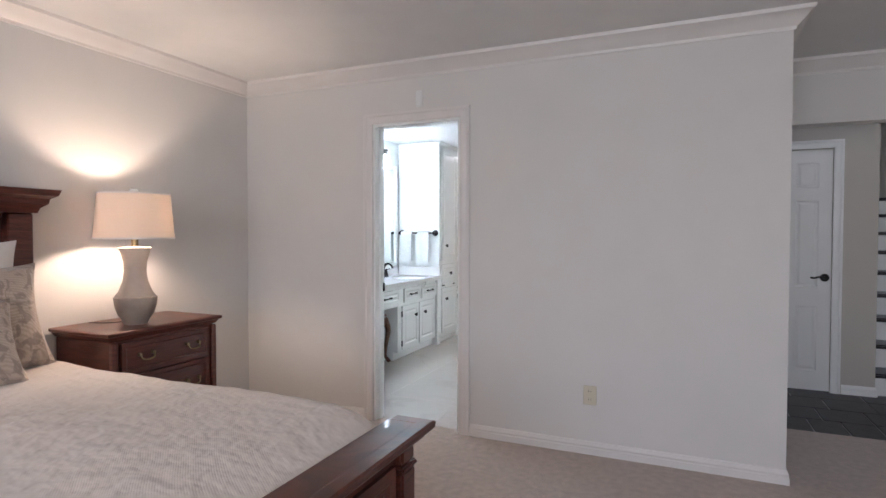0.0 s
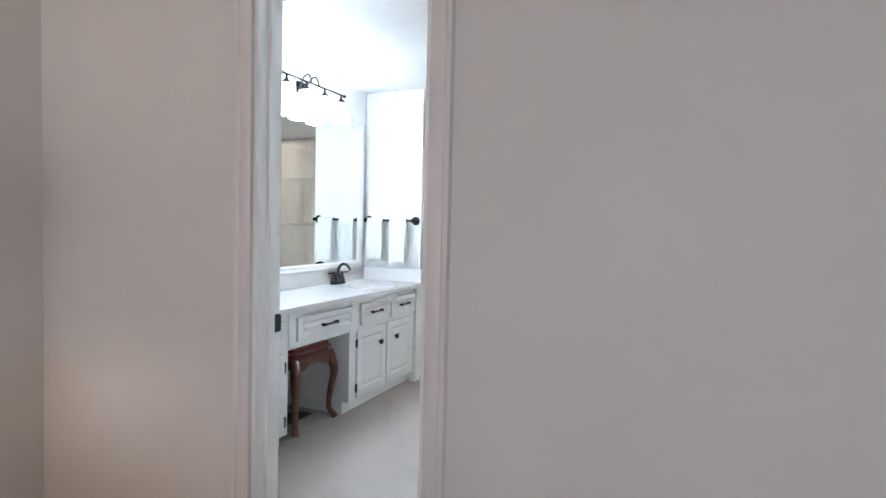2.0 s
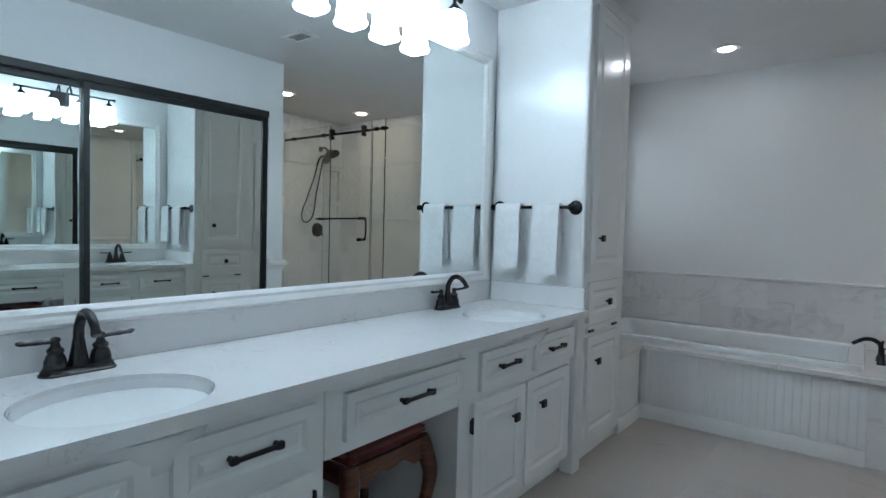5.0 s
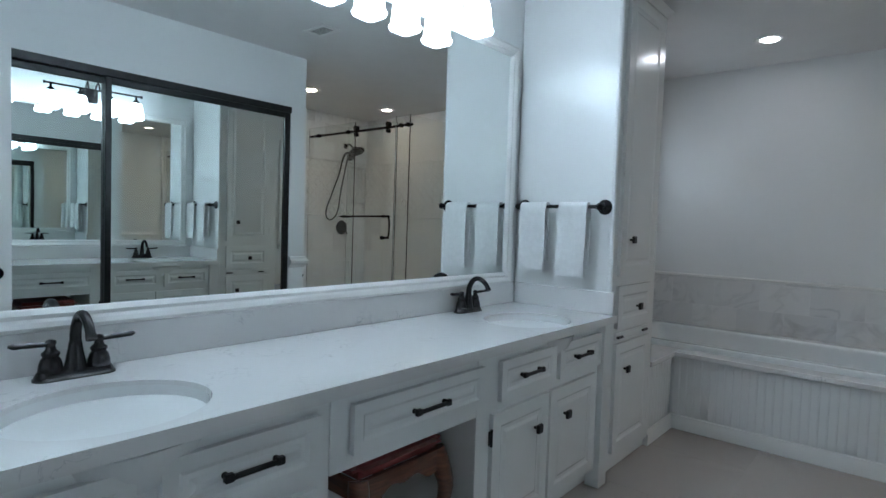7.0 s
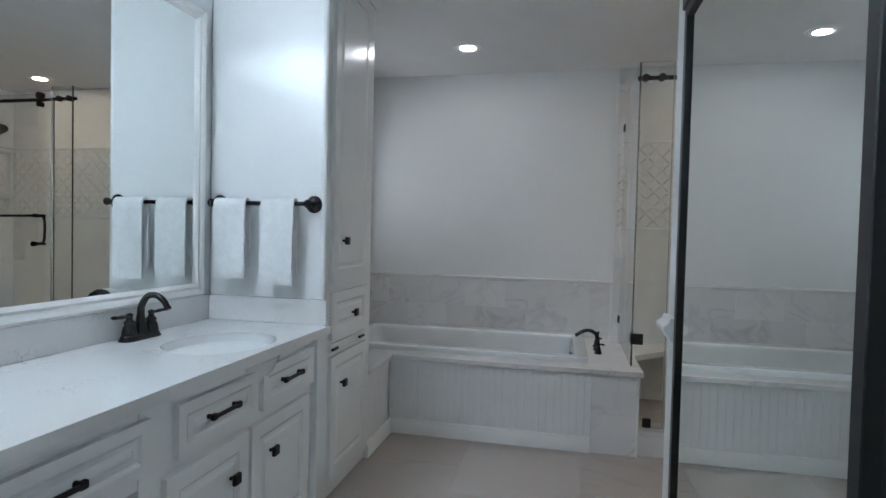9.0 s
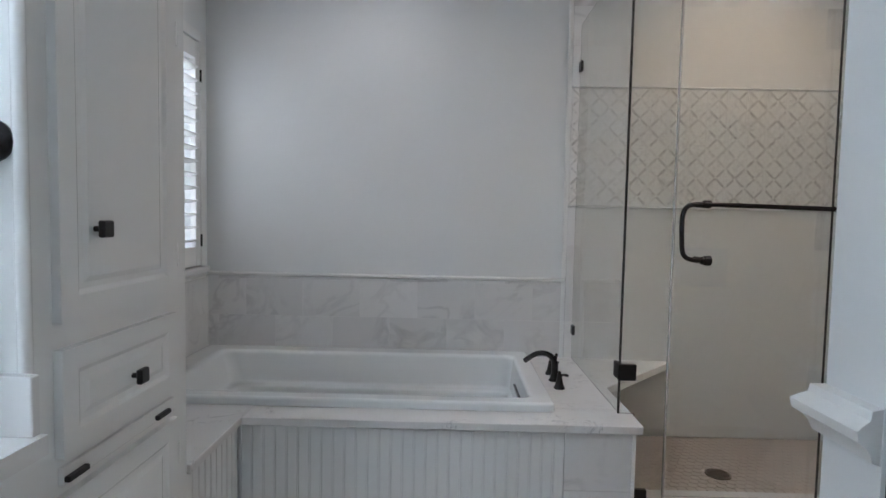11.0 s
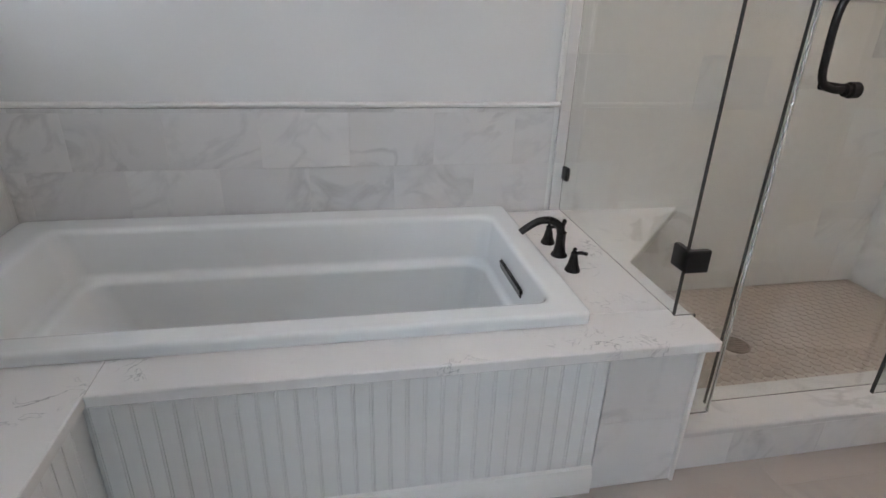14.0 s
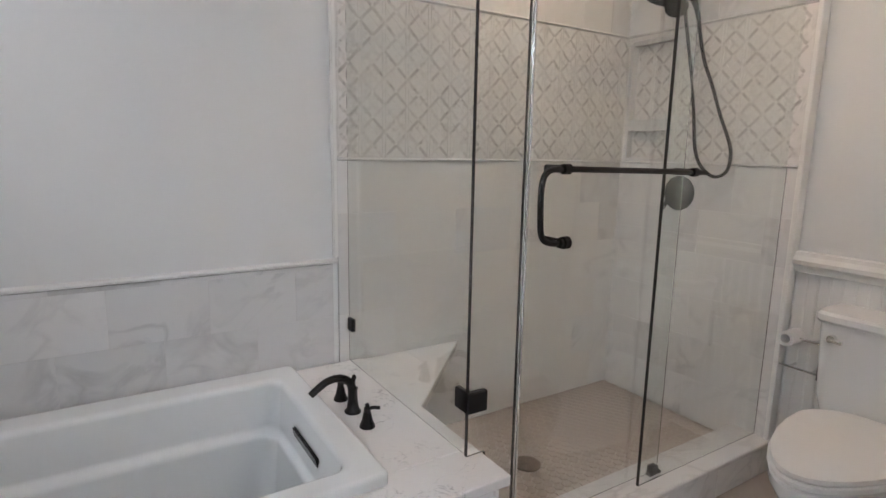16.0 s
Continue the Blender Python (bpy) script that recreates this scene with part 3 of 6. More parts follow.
def six_panel(name, w, h, label, m, lever_x, lever_z=0.93):
    """A door leaf with six raised fields; origin at its lower hinge corner."""
    root = tagged(new(name), label, "door", kind="structure")
    root.matrix_basis = m
    rects = [(x0 * w, z0 * h, x1 * w, z1 * h) for x0, z0, x1, z1 in SIX]
    steps = ((0.008, 0.007), (0.012, 0.008), (0.014, 0.003))
    b = panelled(B(), w, h, 0.0175, rects, steps)
    t = panelled(B(), w, h, 0.0175, rects, steps)
    bmesh.ops.transform(t, matrix=pose(w, 0.035, 0, 0, 0, 180), verts=t.verts)
    join(b, t)
    part("leaf", b, TRIM, root, smooth=False)
    for side in (-1, 1):
        y = 0 if side < 0 else 0.035
        b = B()
        rod(b, (lever_x, y, lever_z), (lever_x, y + side * 0.012, lever_z), 0.032, 20)
        rod(b, (lever_x, y + side * 0.012, lever_z), (lever_x, y + side * 0.045, lever_z), 0.011)
        d = -1 if lever_x > w / 2 else 1
        tube(b, curve([(lever_x, y + side * 0.045, lever_z), (lever_x + d * 0.04, y + side * 0.047, lever_z + 0.008), (lever_x + d * 0.075, y + side * 0.045, lever_z - 0.002), (lever_x + d * 0.105, y + side * 0.042, lever_z + 0.001)], 5), 0.008, 8)
        part("lever_handle", b, BRONZE, root, "oil-rubbed bronze lever handle")
    return root


six_panel("door_bathroom", 0.73, 2.0, "white six-panel bathroom door standing open", pose(-1.303, 3.462, 0.008, 0, 0, 91.2), 0.665, 0.875)
six_panel("door_foyer", 0.575, 1.975, "closed white six-panel foyer door", pose(0.5225, 5.415, 0.006), 0.53)

# stairs beyond the foyer
stairs = tagged(new("staircase"), "white staircase with dark treads", "stairs", kind="structure")
stairs.matrix_basis = pose(1.402, 5.46, -0.012)
for i in range(9):
    b = B()
    box(b, (0, 0.27 * i, 0), (1.1, 0.27 * i + 0.29, 0.19 * i + 0.155), 0.003)
    part("riser", b, TRIM, stairs)
    b = B()
    box(b, (0, 0.27 * i - 0.025, 0.19 * i + 0.155), (1.1, 0.27 * i + 0.27, 0.19 * i + 0.19), 0.012, 2)
    part("tread", b, DARKTREAD, stairs, "dark stair tread")

# ---- bedroom things ----
b = B()
box(b, (-0.535, 3.322, 0.290), (-0.460, 3.3295, 0.402), 0.003)
outlet = thing("power_outlet", (0, 0, 0), "ivory plastic duplex power outlet on the wall", "outlet")
part("cover_plate", b, PLASTIC, outlet)
for z in (0.322, 0.370):
    b = B()
    lathe(b, [(0.016, 0), (0.016, 0.003)], m=pose(-0.4975, 3.322, z, 90), n=16)
    part("socket", b, PLASTIC, outlet)
    b = B()
    for dx in (-0.006, 0.006):
        box(b, (-0.4975 + dx - 0.001, 3.3182, z - 0.004), (-0.4975 + dx + 0.001, 3.3192, z + 0.006))
    part("slot", b, RUBBER, outlet)
b = B()
box(b, (-1.622, 3.308, 2.115), (-1.578, 3.3295, 2.222), 0.006, 2)
sensor = solo("alarm_sensor", b, WHITEPLASTIC, "small white plastic alarm sensor above the doorway", "sensor")

# nightstand
ns = thing("nightstand", (-2.82, 2.23, 0), "cherry-stained wooden nightstand with brass pulls", "nightstand")
b = B()
box(b, (-0.225, -0.33, 0.06), (0.20, 0.33, 0.745), 0.006)
part("body", b, CHERRY, ns)
b = B()
t = B()
prism(t, [(0, 0), (0.005, 0), (0.016, 0.012), (0.02, 0.022), (0.034, 0.028), (0.036, 0.042), (0.03, 0.046), (0, 0.046)], (0.20, -0.33, 0.744), (0.20, 0.33, 0.744), (1, 0, 0), (1, 1))
prism(t, [(0, 0), (0.005, 0), (0.016, 0.012), (0.02, 0.022), (0.034, 0.028), (0.036, 0.042), (0.03, 0.046), (0, 0.046)], (0.20, 0.33, 0.744), (-0.225, 0.33, 0.744), (0, 1, 0), (1, 0))
prism(t, [(0, 0), (0.005, 0), (0.016, 0.012), (0.02, 0.022), (0.034, 0.028), (0.036, 0.042), (0.03, 0.046), (0, 0.046)], (-0.225, -0.33, 0.744), (0.20, -0.33, 0.744), (0, -1, 0), (0, 1))
box(t, (-0.225, -0.331, 0.744), (0.201, 0.331, 0.7905))
join(b, t)
part("top", b, CHERRY, ns)
b = B()
box(b, (-0.225, -0.345, 0), (0.215, 0.345, 0.075), 0.01)
part("plinth", b, CHERRY, ns)
for k, (za, zb) in enumerate(((0.565, 0.725), (0.33, 0.55), (0.10, 0.315))):
    b = panelled(B(), 0.56, zb - za, 0.02, [(0.025, 0.022, 0.535, zb - za - 0.022)], ((0.006, 0.006), (0.006, 0.006)))
    bmesh.ops.transform(b, matrix=pose(0.218, -0.28, za, 0, 0, 90), verts=b.verts)
    d = part("drawer", b, CHERRY, ns, smooth=False)
    for yy in (-0.15, 0.15):
        b = B()
        zc = (za + zb) / 2
        for o in (-0.04, 0.04):
            rod(b, (0.223, yy + o, zc + 0.012), (0.24, yy + o, zc + 0.012), 0.009)
        tube(b, curve([(0.238, yy - 0.04, zc + 0.012), (0.246, yy - 0.034, zc - 0.01), (0.248, yy, zc - 0.018), (0.246, yy + 0.034, zc - 0.01), (0.238, yy + 0.04, zc + 0.012)], 5), 0.0045, 8)
        part("bail_pull", b, BRASS, d, "aged brass bail pull")
for s in (-1, 1):
    b = B()
    box(b, (0.20, s * 0.30, 0.08), (0.222, s * 0.335, 0.74), 0.006)
    part("corner_post", b, CHERRY, ns)

# lamp
tl = thing("table_lamp", (-2.76, 2.15, 0.791), "lit table lamp with a stoneware base and linen shade", "lamp")
b = B()
lathe(b, [(0.06, 0), (0.062, 0.012), (0.066, 0.022), (0.088, 0.055), (0.102, 0.10), (0.107, 0.140), (0.107, 0.148), (0.101, 0.152)], n=36)
part("bowl", b, DARKBASE, tl, "darker glazed bowl of the base")
b = B()
lathe(b, [(0.1005, 0.1525), (0.097, 0.16), (0.082, 0.178), (0.062, 0.235), (0.055, 0.29), (0.058, 0.34), (0.072, 0.395), (0.08, 0.415), (0.076, 0.42), (0.03, 0.424)], n=36)
part("base", b, LAMPBASE, tl, "grey-brown glazed stoneware base")
b = B()
rod(b, (0, 0, 0.424), (0, 0, 0.70), 0.008)
rod(b, (0, 0, 0.424), (0, 0, 0.47), 0.018)
part("stem", b, BRASS, tl)
b = B()
n = 48
ra, rb, za, zb = 0.198, 0.178, 0.465, 0.705
prof = [(ra, za), (rb, zb), (rb - 0.003, zb), (ra - 0.003, za)]
lathe(b, prof + prof[:1], n=n, caps=False)
sh = part("shade", b, linen, tl, "warm cream linen drum shade")
for r, z in ((ra, za), (rb, zb)):
    b = B()
    lathe(b, [(r + 0.001, z - 0.001), (r + 0.002, z + 0.008), (r - 0.004, z + 0.008), (r - 0.004, z - 0.001), (r + 0.001, z - 0.001)], n=n, caps=False)
    part("rim_binding", b, WHITECLOTH, sh)
b = B()
lathe(b, [(0.006, 0.70), (0.02, 0.708), (0.027, 0.722), (0.022, 0.736), (0.006, 0.742)])
part("finial", b, CERAMIC, tl)
b = B()
tube(b, curve([(-0.07, -0.02, 0.01), (-0.12, -0.06, 0.006), (-0.17, -0.09, 0.006), (-0.24, -0.1, 0.006)]), 0.003, 6)
part("cord", b, RUBBER, tl)


def cushion(bm, w, h, t, m, n=14, seed=0, pinch=0.12):
    """A stuffed pillow: two bulging sheets sewn together at the rim, with slack folds."""
    grid = {}
    for s in (1, -1):
        for i in range(n + 1):
            for j in range(n + 1):
                u, v = 2 * i / n - 1, 2 * j / n - 1
                edge = (1 - u ** 4) * (1 - v ** 4)
                pu, pv = u * (1 - pinch * (1 - abs(v) ** 2) * abs(u)), v * (1 - pinch * (1 - abs(u) ** 2) * abs(v))
                wob = noise.noise(Vector((u * 2 + seed, v * 2, s))) * 0.12
                y = s * t / 2 * (max(edge, 0) ** 0.45) * (1 + wob)
                if i in (0, n) or j in (0, n):
                    key = (0, i, j)
                    if key not in grid:
                        grid[key] = bm.verts.new(m @ Vector((pu * w / 2, 0, pv * h / 2)))
                    grid[(s, i, j)] = grid[key]
                else:
                    grid[(s, i, j)] = bm.verts.new(m @ Vector((pu * w / 2, y, pv * h / 2)))
    for s in (1, -1):
        for i in range(n):
            for j in range(n):
                q = [grid[(s, i, j)], grid[(s, i + 1, j)], grid[(s, i + 1, j + 1)], grid[(s, i, j + 1)]]
                bm.faces.new(q if s < 0 else q[::-1])
    return bm


# bed
BY0, BY1 = -0.28, 1.745
bed = thing("bed", (-1.9, 0.76, 0), "cherry-stained wooden bed with panelled headboard and footboard", "bed")


def bedpart(name, bm, m, label="", smooth=True, parent=None):
    bmesh.ops.translate(bm, vec=(1.9, -0.76, 0), verts=bm.verts)
    return part(name, bm, m, parent or bed, label, smooth)


HC = [(0, 0), (0.012, 0), (0.02, 0.025), (0.045, 0.045), (0.05, 0.07), (0.075, 0.085), (0.085, 0.115), (0, 0.115)]
b = B()
box(b, (-3.05, BY0 + 0.06, 0.1), (-2.99, BY1 - 0.06, 1.385), 0.004)
bedpart("headboard_panel", b, CHERRY)
for yy in (BY0, BY1 - 0.115):
    b = B()
    box(b, (-3.055, yy, 0), (-2.945, yy + 0.115, 1.385), 0.008)
    bedpart("headboard_post", b, CHERRY)
b = B()
prism(b, HC, (-2.945, BY0, 1.385), (-2.945, BY1, 1.385), (1, 0, 0), (1, 1))
prism(b, HC, (-2.945, BY1, 1.385), (-3.055, BY1, 1.385), (0, 1, 0), (1, 0))
prism(b, HC, (-3.055, BY0, 1.385), (-2.945, BY0, 1.385), (0, -1, 0), (0, 1))
box(b, (-3.055, BY0, 1.386), (-2.944, BY1, 1.4995))
bedpart("cornice", b, CHERRY)
for yy in (BY0 + 0.16, BY1 - 0.30):
    b = B()
    for k in range(4):
        box(b, (-2.99, yy + 0.012 * k, 1.385 - 0.03 * k - 0.03), (-2.93 + 0.035 - 0.022 * k, yy + 0.14 - 0.012 * k, 1.385 - 0.03 * k), 0.008)
    bedpart("corbel", b, CHERRY)
# footboard
FB = -0.835
b = B()
box(b, (FB - 0.075, BY0 + 0.05, 0.12), (FB - 0.035, BY1 - 0.08, 0.575), 0.003)
bedpart("footboard_panel", b, CHERRY)
for k in range(3):
    w = (BY1 - BY0 - 0.32) / 3
    y0 = BY0 + 0.13 + k * (w + 0.03)
    b = panelled(B(), w, 0.36, 0.014, [(0.04, 0.04, w - 0.04, 0.32)], ((0.012, 0.008), (0.01, 0.009), (0.02, 0.003)))
    bmesh.ops.transform(b, matrix=pose(FB - 0.0205, y0, 0.17, 0, 0, 90), verts=b.verts)
    bedpart("raised_field", b, CHERRY, smooth=False)
for yy in (BY0 + 0.02, BY1 - 0.115):
    b = B()
    t = B()
    box(t, (FB - 0.10, yy, 0), (FB - 0.005, yy + 0.095, 0.50), 0.008, 2)
    join(b, t)
    box(b, (FB - 0.105, yy - 0.005, 0.50), (FB, yy + 0.10, 0.52), 0.006, 2)
    box(b, (FB - 0.098, yy + 0.002, 0.52), (FB - 0.007, yy + 0.093, 0.575), 0.01, 2)
    bedpart("footboard_post", b, CHERRY)
FC = [(0, 0), (0.006, 0), (0.02, 0.012), (0.024, 0.024), (0.038, 0.03), (0.05, 0.042), (0.052, 0.06), (0.046, 0.066), (0, 0.066)]
b = B()
prism(b, FC, (FB - 0.005, BY0 + 0.02, 0.575), (FB - 0.005, BY1 - 0.02, 0.575), (1, 0, 0), (1, 1))
prism(b, FC, (FB - 0.005, BY1 - 0.02, 0.575), (FB - 0.1, BY1 - 0.02, 0.575), (0, 1, 0), (1, 0))
prism(b, FC, (FB - 0.1, BY0 + 0.02, 0.575), (FB - 0.005, BY0 + 0.02, 0.575), (0, -1, 0), (0, 1))
box(b, (FB - 0.112, BY0 + 0.02, 0.576), (FB - 0.004, BY1 - 0.02, 0.6405), 0.003)
bedpart("footboard_cap", b, CHERRY)
for yy in (BY0 + 0.04, BY1 - 0.07):
    b = B()
    box(b, (-2.95, yy, 0.2), (FB - 0.09, yy + 0.03, 0.40), 0.004)
    bedpart("side_rail", b, CHERRY)
b = B()
box(b, (-2.985, BY0 + 0.075, 0.28), (FB - 0.12, BY1 - 0.075, 0.62), 0.06, 4)
bedpart("mattress", b, WHITECLOTH)

# bedspread: a sheet over the mattress that hangs at both sides
b = B()
nx, ny = 60, 64
x0, x1, y0, y1 = -2.97, FB - 0.115, BY0 - 0.02, BY1 + 0.02
vs = {}
for i in range(nx + 1):
    for j in range(ny + 1):
        u, v = i / nx, j / ny
        x, y = x0 + (x1 - x0) * u, y0 + (y1 - y0) * v
        d = min(y - y0, y1 - y)
        z = 0.70 + 0.018 * noise.noise(Vector((x * 2.2, y * 2.2, 0))) + 0.006 * noise.noise(Vector((x * 9, y * 9, 4)))
        z -= 0.10 * max(0, 1 - d / 0.16) ** 2.2
        z -= 0.07 * max(0, (u - 0.9) / 0.1) ** 2
        vs[i, j] = b.verts.new((x, y, z))
    for s, j in ((-1, -1), (1, ny + 1)):
        yb = y0 if s < 0 else y1
        fold = 0.012 * math.sin(x0 * 3 + i * 0.9)
        vs[i, j] = b.verts.new((x0 + (x1 - x0) * i / nx, yb + s * (0.01 + fold * 0.5), 0.30))
rows_j = [-1] + list(range(ny + 1)) + [ny + 1]
for i in range(nx):
    for ja, jb in zip(rows_j, rows_j[1:]):
        b.faces.new((vs[i, ja], vs[i + 1, ja], vs[i + 1, jb], vs[i, jb]))
bmesh.ops.recalc_face_normals(b, faces=b.faces[:])
bmesh.ops.solidify(b, geom=b.faces[:], thickness=0.012)
solo("bedspread", b, COMFORTER, "beige ribbed bedspread smoothed over the bed", "bedspread")
for nm, w, h, t, at, rot, m, lab, sd in (
        ("pillow", 0.75, 0.52, 0.16, (-2.86, 1.28, 1.00), (-14, 0, 90), WHITECLOTH, "plain white cotton pillow against the headboard", 1),
        ("pillow", 0.75, 0.52, 0.16, (-2.86, 0.35, 1.00), (-14, 0, 90), WHITECLOTH, "plain white cotton pillow against the headboard", 2),
        ("pillow_sham", 0.66, 0.50, 0.17, (-2.67, 1.30, 0.915), (-20, 0, 88), SHAM, "beige and grey patterned linen pillow sham", 3),
        ("pillow_sham", 0.66, 0.50, 0.17, (-2.67, 0.42, 0.915), (-20, 0, 92), SHAM, "beige and grey patterned linen pillow sham", 4),
        ("throw_cushion", 0.42, 0.38, 0.15, (-2.48, 1.2, 0.85), (-26, 0, 84), SHAM, "small patterned linen cushion leaning on the shams", 5)):
    solo(nm, cushion(B(), w, h, t, pose(*at, *rot), seed=sd), m, lab, "pillow", "pillows on the bed")

# ---- bathroom: vanity ----


def facing_x(bm, at):
    """Turns a slab made in the xz plane so that its face looks to +x, its width running along +y, and puts it at a place."""
    bmesh.ops.transform(bm, matrix=pose(*at, 0, 0, 90), verts=bm.verts)
    return bm


def bar_pull(parent, x, y, z, L=0.12):
    b = B()
    for o in (-1, 1):
        rod(b, (x, y + o * L / 2, z), (x + 0.016, y + o * L / 2, z), 0.0075, 10)
        box(b, (x + 0.012, y + o * L / 2 - 0.011, z - 0.0095), (x + 0.027, y + o * L / 2 + 0.011, z + 0.0095), 0.003)
    box(b, (x + 0.0165, y - L / 2, z - 0.0055), (x + 0.0275, y + L / 2, z + 0.0055), 0.002)
    part("bar_pull", b, BLACK, parent, "black metal bar pull", False)


def t_knob(parent, x, y, z):
    b = B()
    rod(b, (x, y, z), (x + 0.018, y, z), 0.006, 10)
    box(b, (x + 0.016, y - 0.017, z - 0.017), (x + 0.03, y + 0.017, z + 0.017), 0.003)
    part("knob", b, BLACK, parent, "square black metal knob", False)


def hinge(parent, x, y, z, finish=None):
    b = B()
    rod(b, (x + 0.004, y, z - 0.03), (x + 0.004, y, z + 0.03), 0.005, 8)
    box(b, (x - 0.002, y - 0.012, z - 0.025), (x + 0.0035, y + 0.012, z + 0.025), 0.001)
    part("hinge", b, finish or BLACK, parent, "painted butt hinge" if finish else "black butt hinge", False)


FRONT = ((0.003, -0.000), (0.010, 0.006), (0.012, 0.006), (0.012, 0.001))


def front(name, parent, x, y0, y1, z0, z1, t=0.018):
    w, h = y1 - y0, z1 - z0
    m = min(0.045, h * 0.2)
    b = panelled(B(), w, h, t, [(m, m, w - m, h - m)], FRONT)
    # outer edge eased
    return part(name, facing_x(b, (x + t, y0, z0)), CABINET, parent, smooth=False)


def carcass(b, y0, y1, z0=0.085, z1=CH - 0.035):
    """Cabinet body above its plinth."""
    box(b, (WX + 0.004, y0, z0), (FX, y1, z1), 0.002)


# right and left sink bases, and the drawer over the knee space between them
v1 = thing("vanity_cabinet", (0, 0, 0), "white painted sink cabinet with two drawers and two doors", "cabinet", "vanity units")
b = B()
carcass(b, 4.965, TY - 0.006)
part("body", b, CABINET, v1, smooth=False)
b = B()
box(b, (WX + 0.004, 4.966, 0), (FX - 0.055, TY - 0.006, 0.085), 0.002)
part("plinth", b, CABINET, v1, smooth=False)
for a, c in ((5.085, 5.465), (5.50, 5.88)):
    d = front("drawer", v1, FX, a, c, 0.583, 0.727)
    bar_pull(d, FX + 0.018, (a + c) / 2 - 0.01, 0.661)
for a, c, k in ((5.04, 5.415, 1), (5.435, 5.84, 0)):
    d = front("door", v1, FX, a, c, 0.105, 0.55)
    t_knob(d, FX + 0.018, c - 0.1 if k else a + 0.11, 0.436)
    for z in (0.17, 0.47):
        hinge(d, FX + 0.012, a - 0.006 if k else c + 0.006, z, None if k else CABINET)
b = B()
box(b, (FX - 0.04, 5.885, 0), (FX + 0.03, TY - 0.004, 0.765), 0.003)
part("end_stile", b, CABINET, v1, smooth=False)

v2 = thing("vanity_cabinet", (0, 0, 0), "white painted sink cabinet with drawers and doors beside the doorway", "cabinet", "vanity units")
b = B()
carcass(b, 3.456, 4.355)
part("body", b, CABINET, v2, smooth=False)
b = B()
box(b, (WX + 0.004, 3.456, 0), (FX - 0.055, 4.354, 0.085), 0.002)
part("plinth", b, CABINET, v2, smooth=False)
for a, c in ((3.50, 3.90), (3.945, 4.315)):
    d = front("drawer", v2, FX, a, c, 0.583, 0.727)
    bar_pull(d, FX + 0.018, (a + c) / 2, 0.661)
for a, c, k in ((3.50, 3.895, 1), (3.935, 4.305, 0)):
    d = front("door", v2, FX, a, c, 0.105, 0.55)
    t_knob(d, FX + 0.018, c - 0.07 if k else a + 0.07, 0.44)
    for z in (0.17, 0.47):
        hinge(d, FX + 0.012, a - 0.006 if k else c + 0.006, z)

v3 = thing("vanity_drawer_unit", (0, 0, 0), "white painted drawer unit over an open knee space", "cabinet", "vanity units")
b = B()
box(b, (WX + 0.004, 4.357, 0.555), (FX, 4.963, CH - 0.035), 0.002)
part("body", b, CABINET, v3, smooth=False)
d = front("drawer", v3, FX, 4.42, 4.985, 0.593, 0.727)
bar_pull(d, FX + 0.018, 4.705, 0.66, 0.13)

# worktop with two oval cut-outs
SINKS = [(-2.803, 3.915), (-2.803, 5.525)]
SA, SB = 0.178, 0.20
b = B()
x0, x1, y0, y1 = WX + 0.002, FX + 0.048, 3.452, TY - 0.002
N = 40


def slab_with_holes(b, ztop, zbot):
    """Top sheet between straight edges and oval holes, walls of the holes, underside and rims."""
    cuts = [y0, SINKS[0][1] - 0.26, SINKS[0][1] + 0.26, SINKS[1][1] - 0.26, SINKS[1][1] + 0.26, y1]
    for z, flip in ((ztop, False), (zbot, True)):
        for k, (a, c) in enumerate(zip(cuts, cuts[1:])):
            if k in (1, 3):
                cx, cy = SINKS[k // 2]
                ring, outer = [], []
                for s in range(N):
                    an = 2 * math.pi * (s + 0.5) / N
                    dx, dy = math.cos(an), math.sin(an)
                    ring.append(b.verts.new((cx + SA * dx, cy + SB * dy, z)))
                    t = min(((x1 - cx) if dx > 0 else (cx - x0)) / max(abs(dx), 1e-6), 0.26 / max(abs(dy), 1e-6))
                    outer.append(b.verts.new((cx + t * dx, cy + t * dy, z)))
                for s in range(N):
                    q = [ring[s], outer[s], outer[(s + 1) % N], ring[(s + 1) % N]]
                    b.faces.new(q[::-1] if flip else q)
                for ex, ey in ((x0, a), (x0, c), (x1, a), (x1, c)):
                    near = sorted(outer, key=lambda v: (v.co.x - ex) ** 2 + (v.co.y - ey) ** 2)[:2]
                    b.faces.new((b.verts.new((ex, ey, z)), near[0], near[1]))
                if not flip:
                    low = [b.verts.new((v.co.x, v.co.y, zbot)) for v in ring]
                    for s in range(N):
                        b.faces.new((ring[s], ring[(s + 1) % N], low[(s + 1) % N], low[s]))
            else:
                b.faces.new([b.verts.new(p) for p in ((x0, a, z), (x1, a, z), (x1, c, z), (x0, c, z))])
    for p, q in (((x0, y0), (x1, y0)), ((x1, y0), (x1, y1)), ((x1, y1), (x0, y1)), ((x0, y1), (x0, y0))):
        b.faces.new([b.verts.new((*p, zbot)), b.verts.new((*q, zbot)), b.verts.new((*q, ztop)), b.verts.new((*p, ztop))])
    bmesh.ops.remove_doubles(b, verts=b.verts[:], dist=1e-4)
    bmesh.ops.recalc_face_normals(b, faces=b.faces[:])


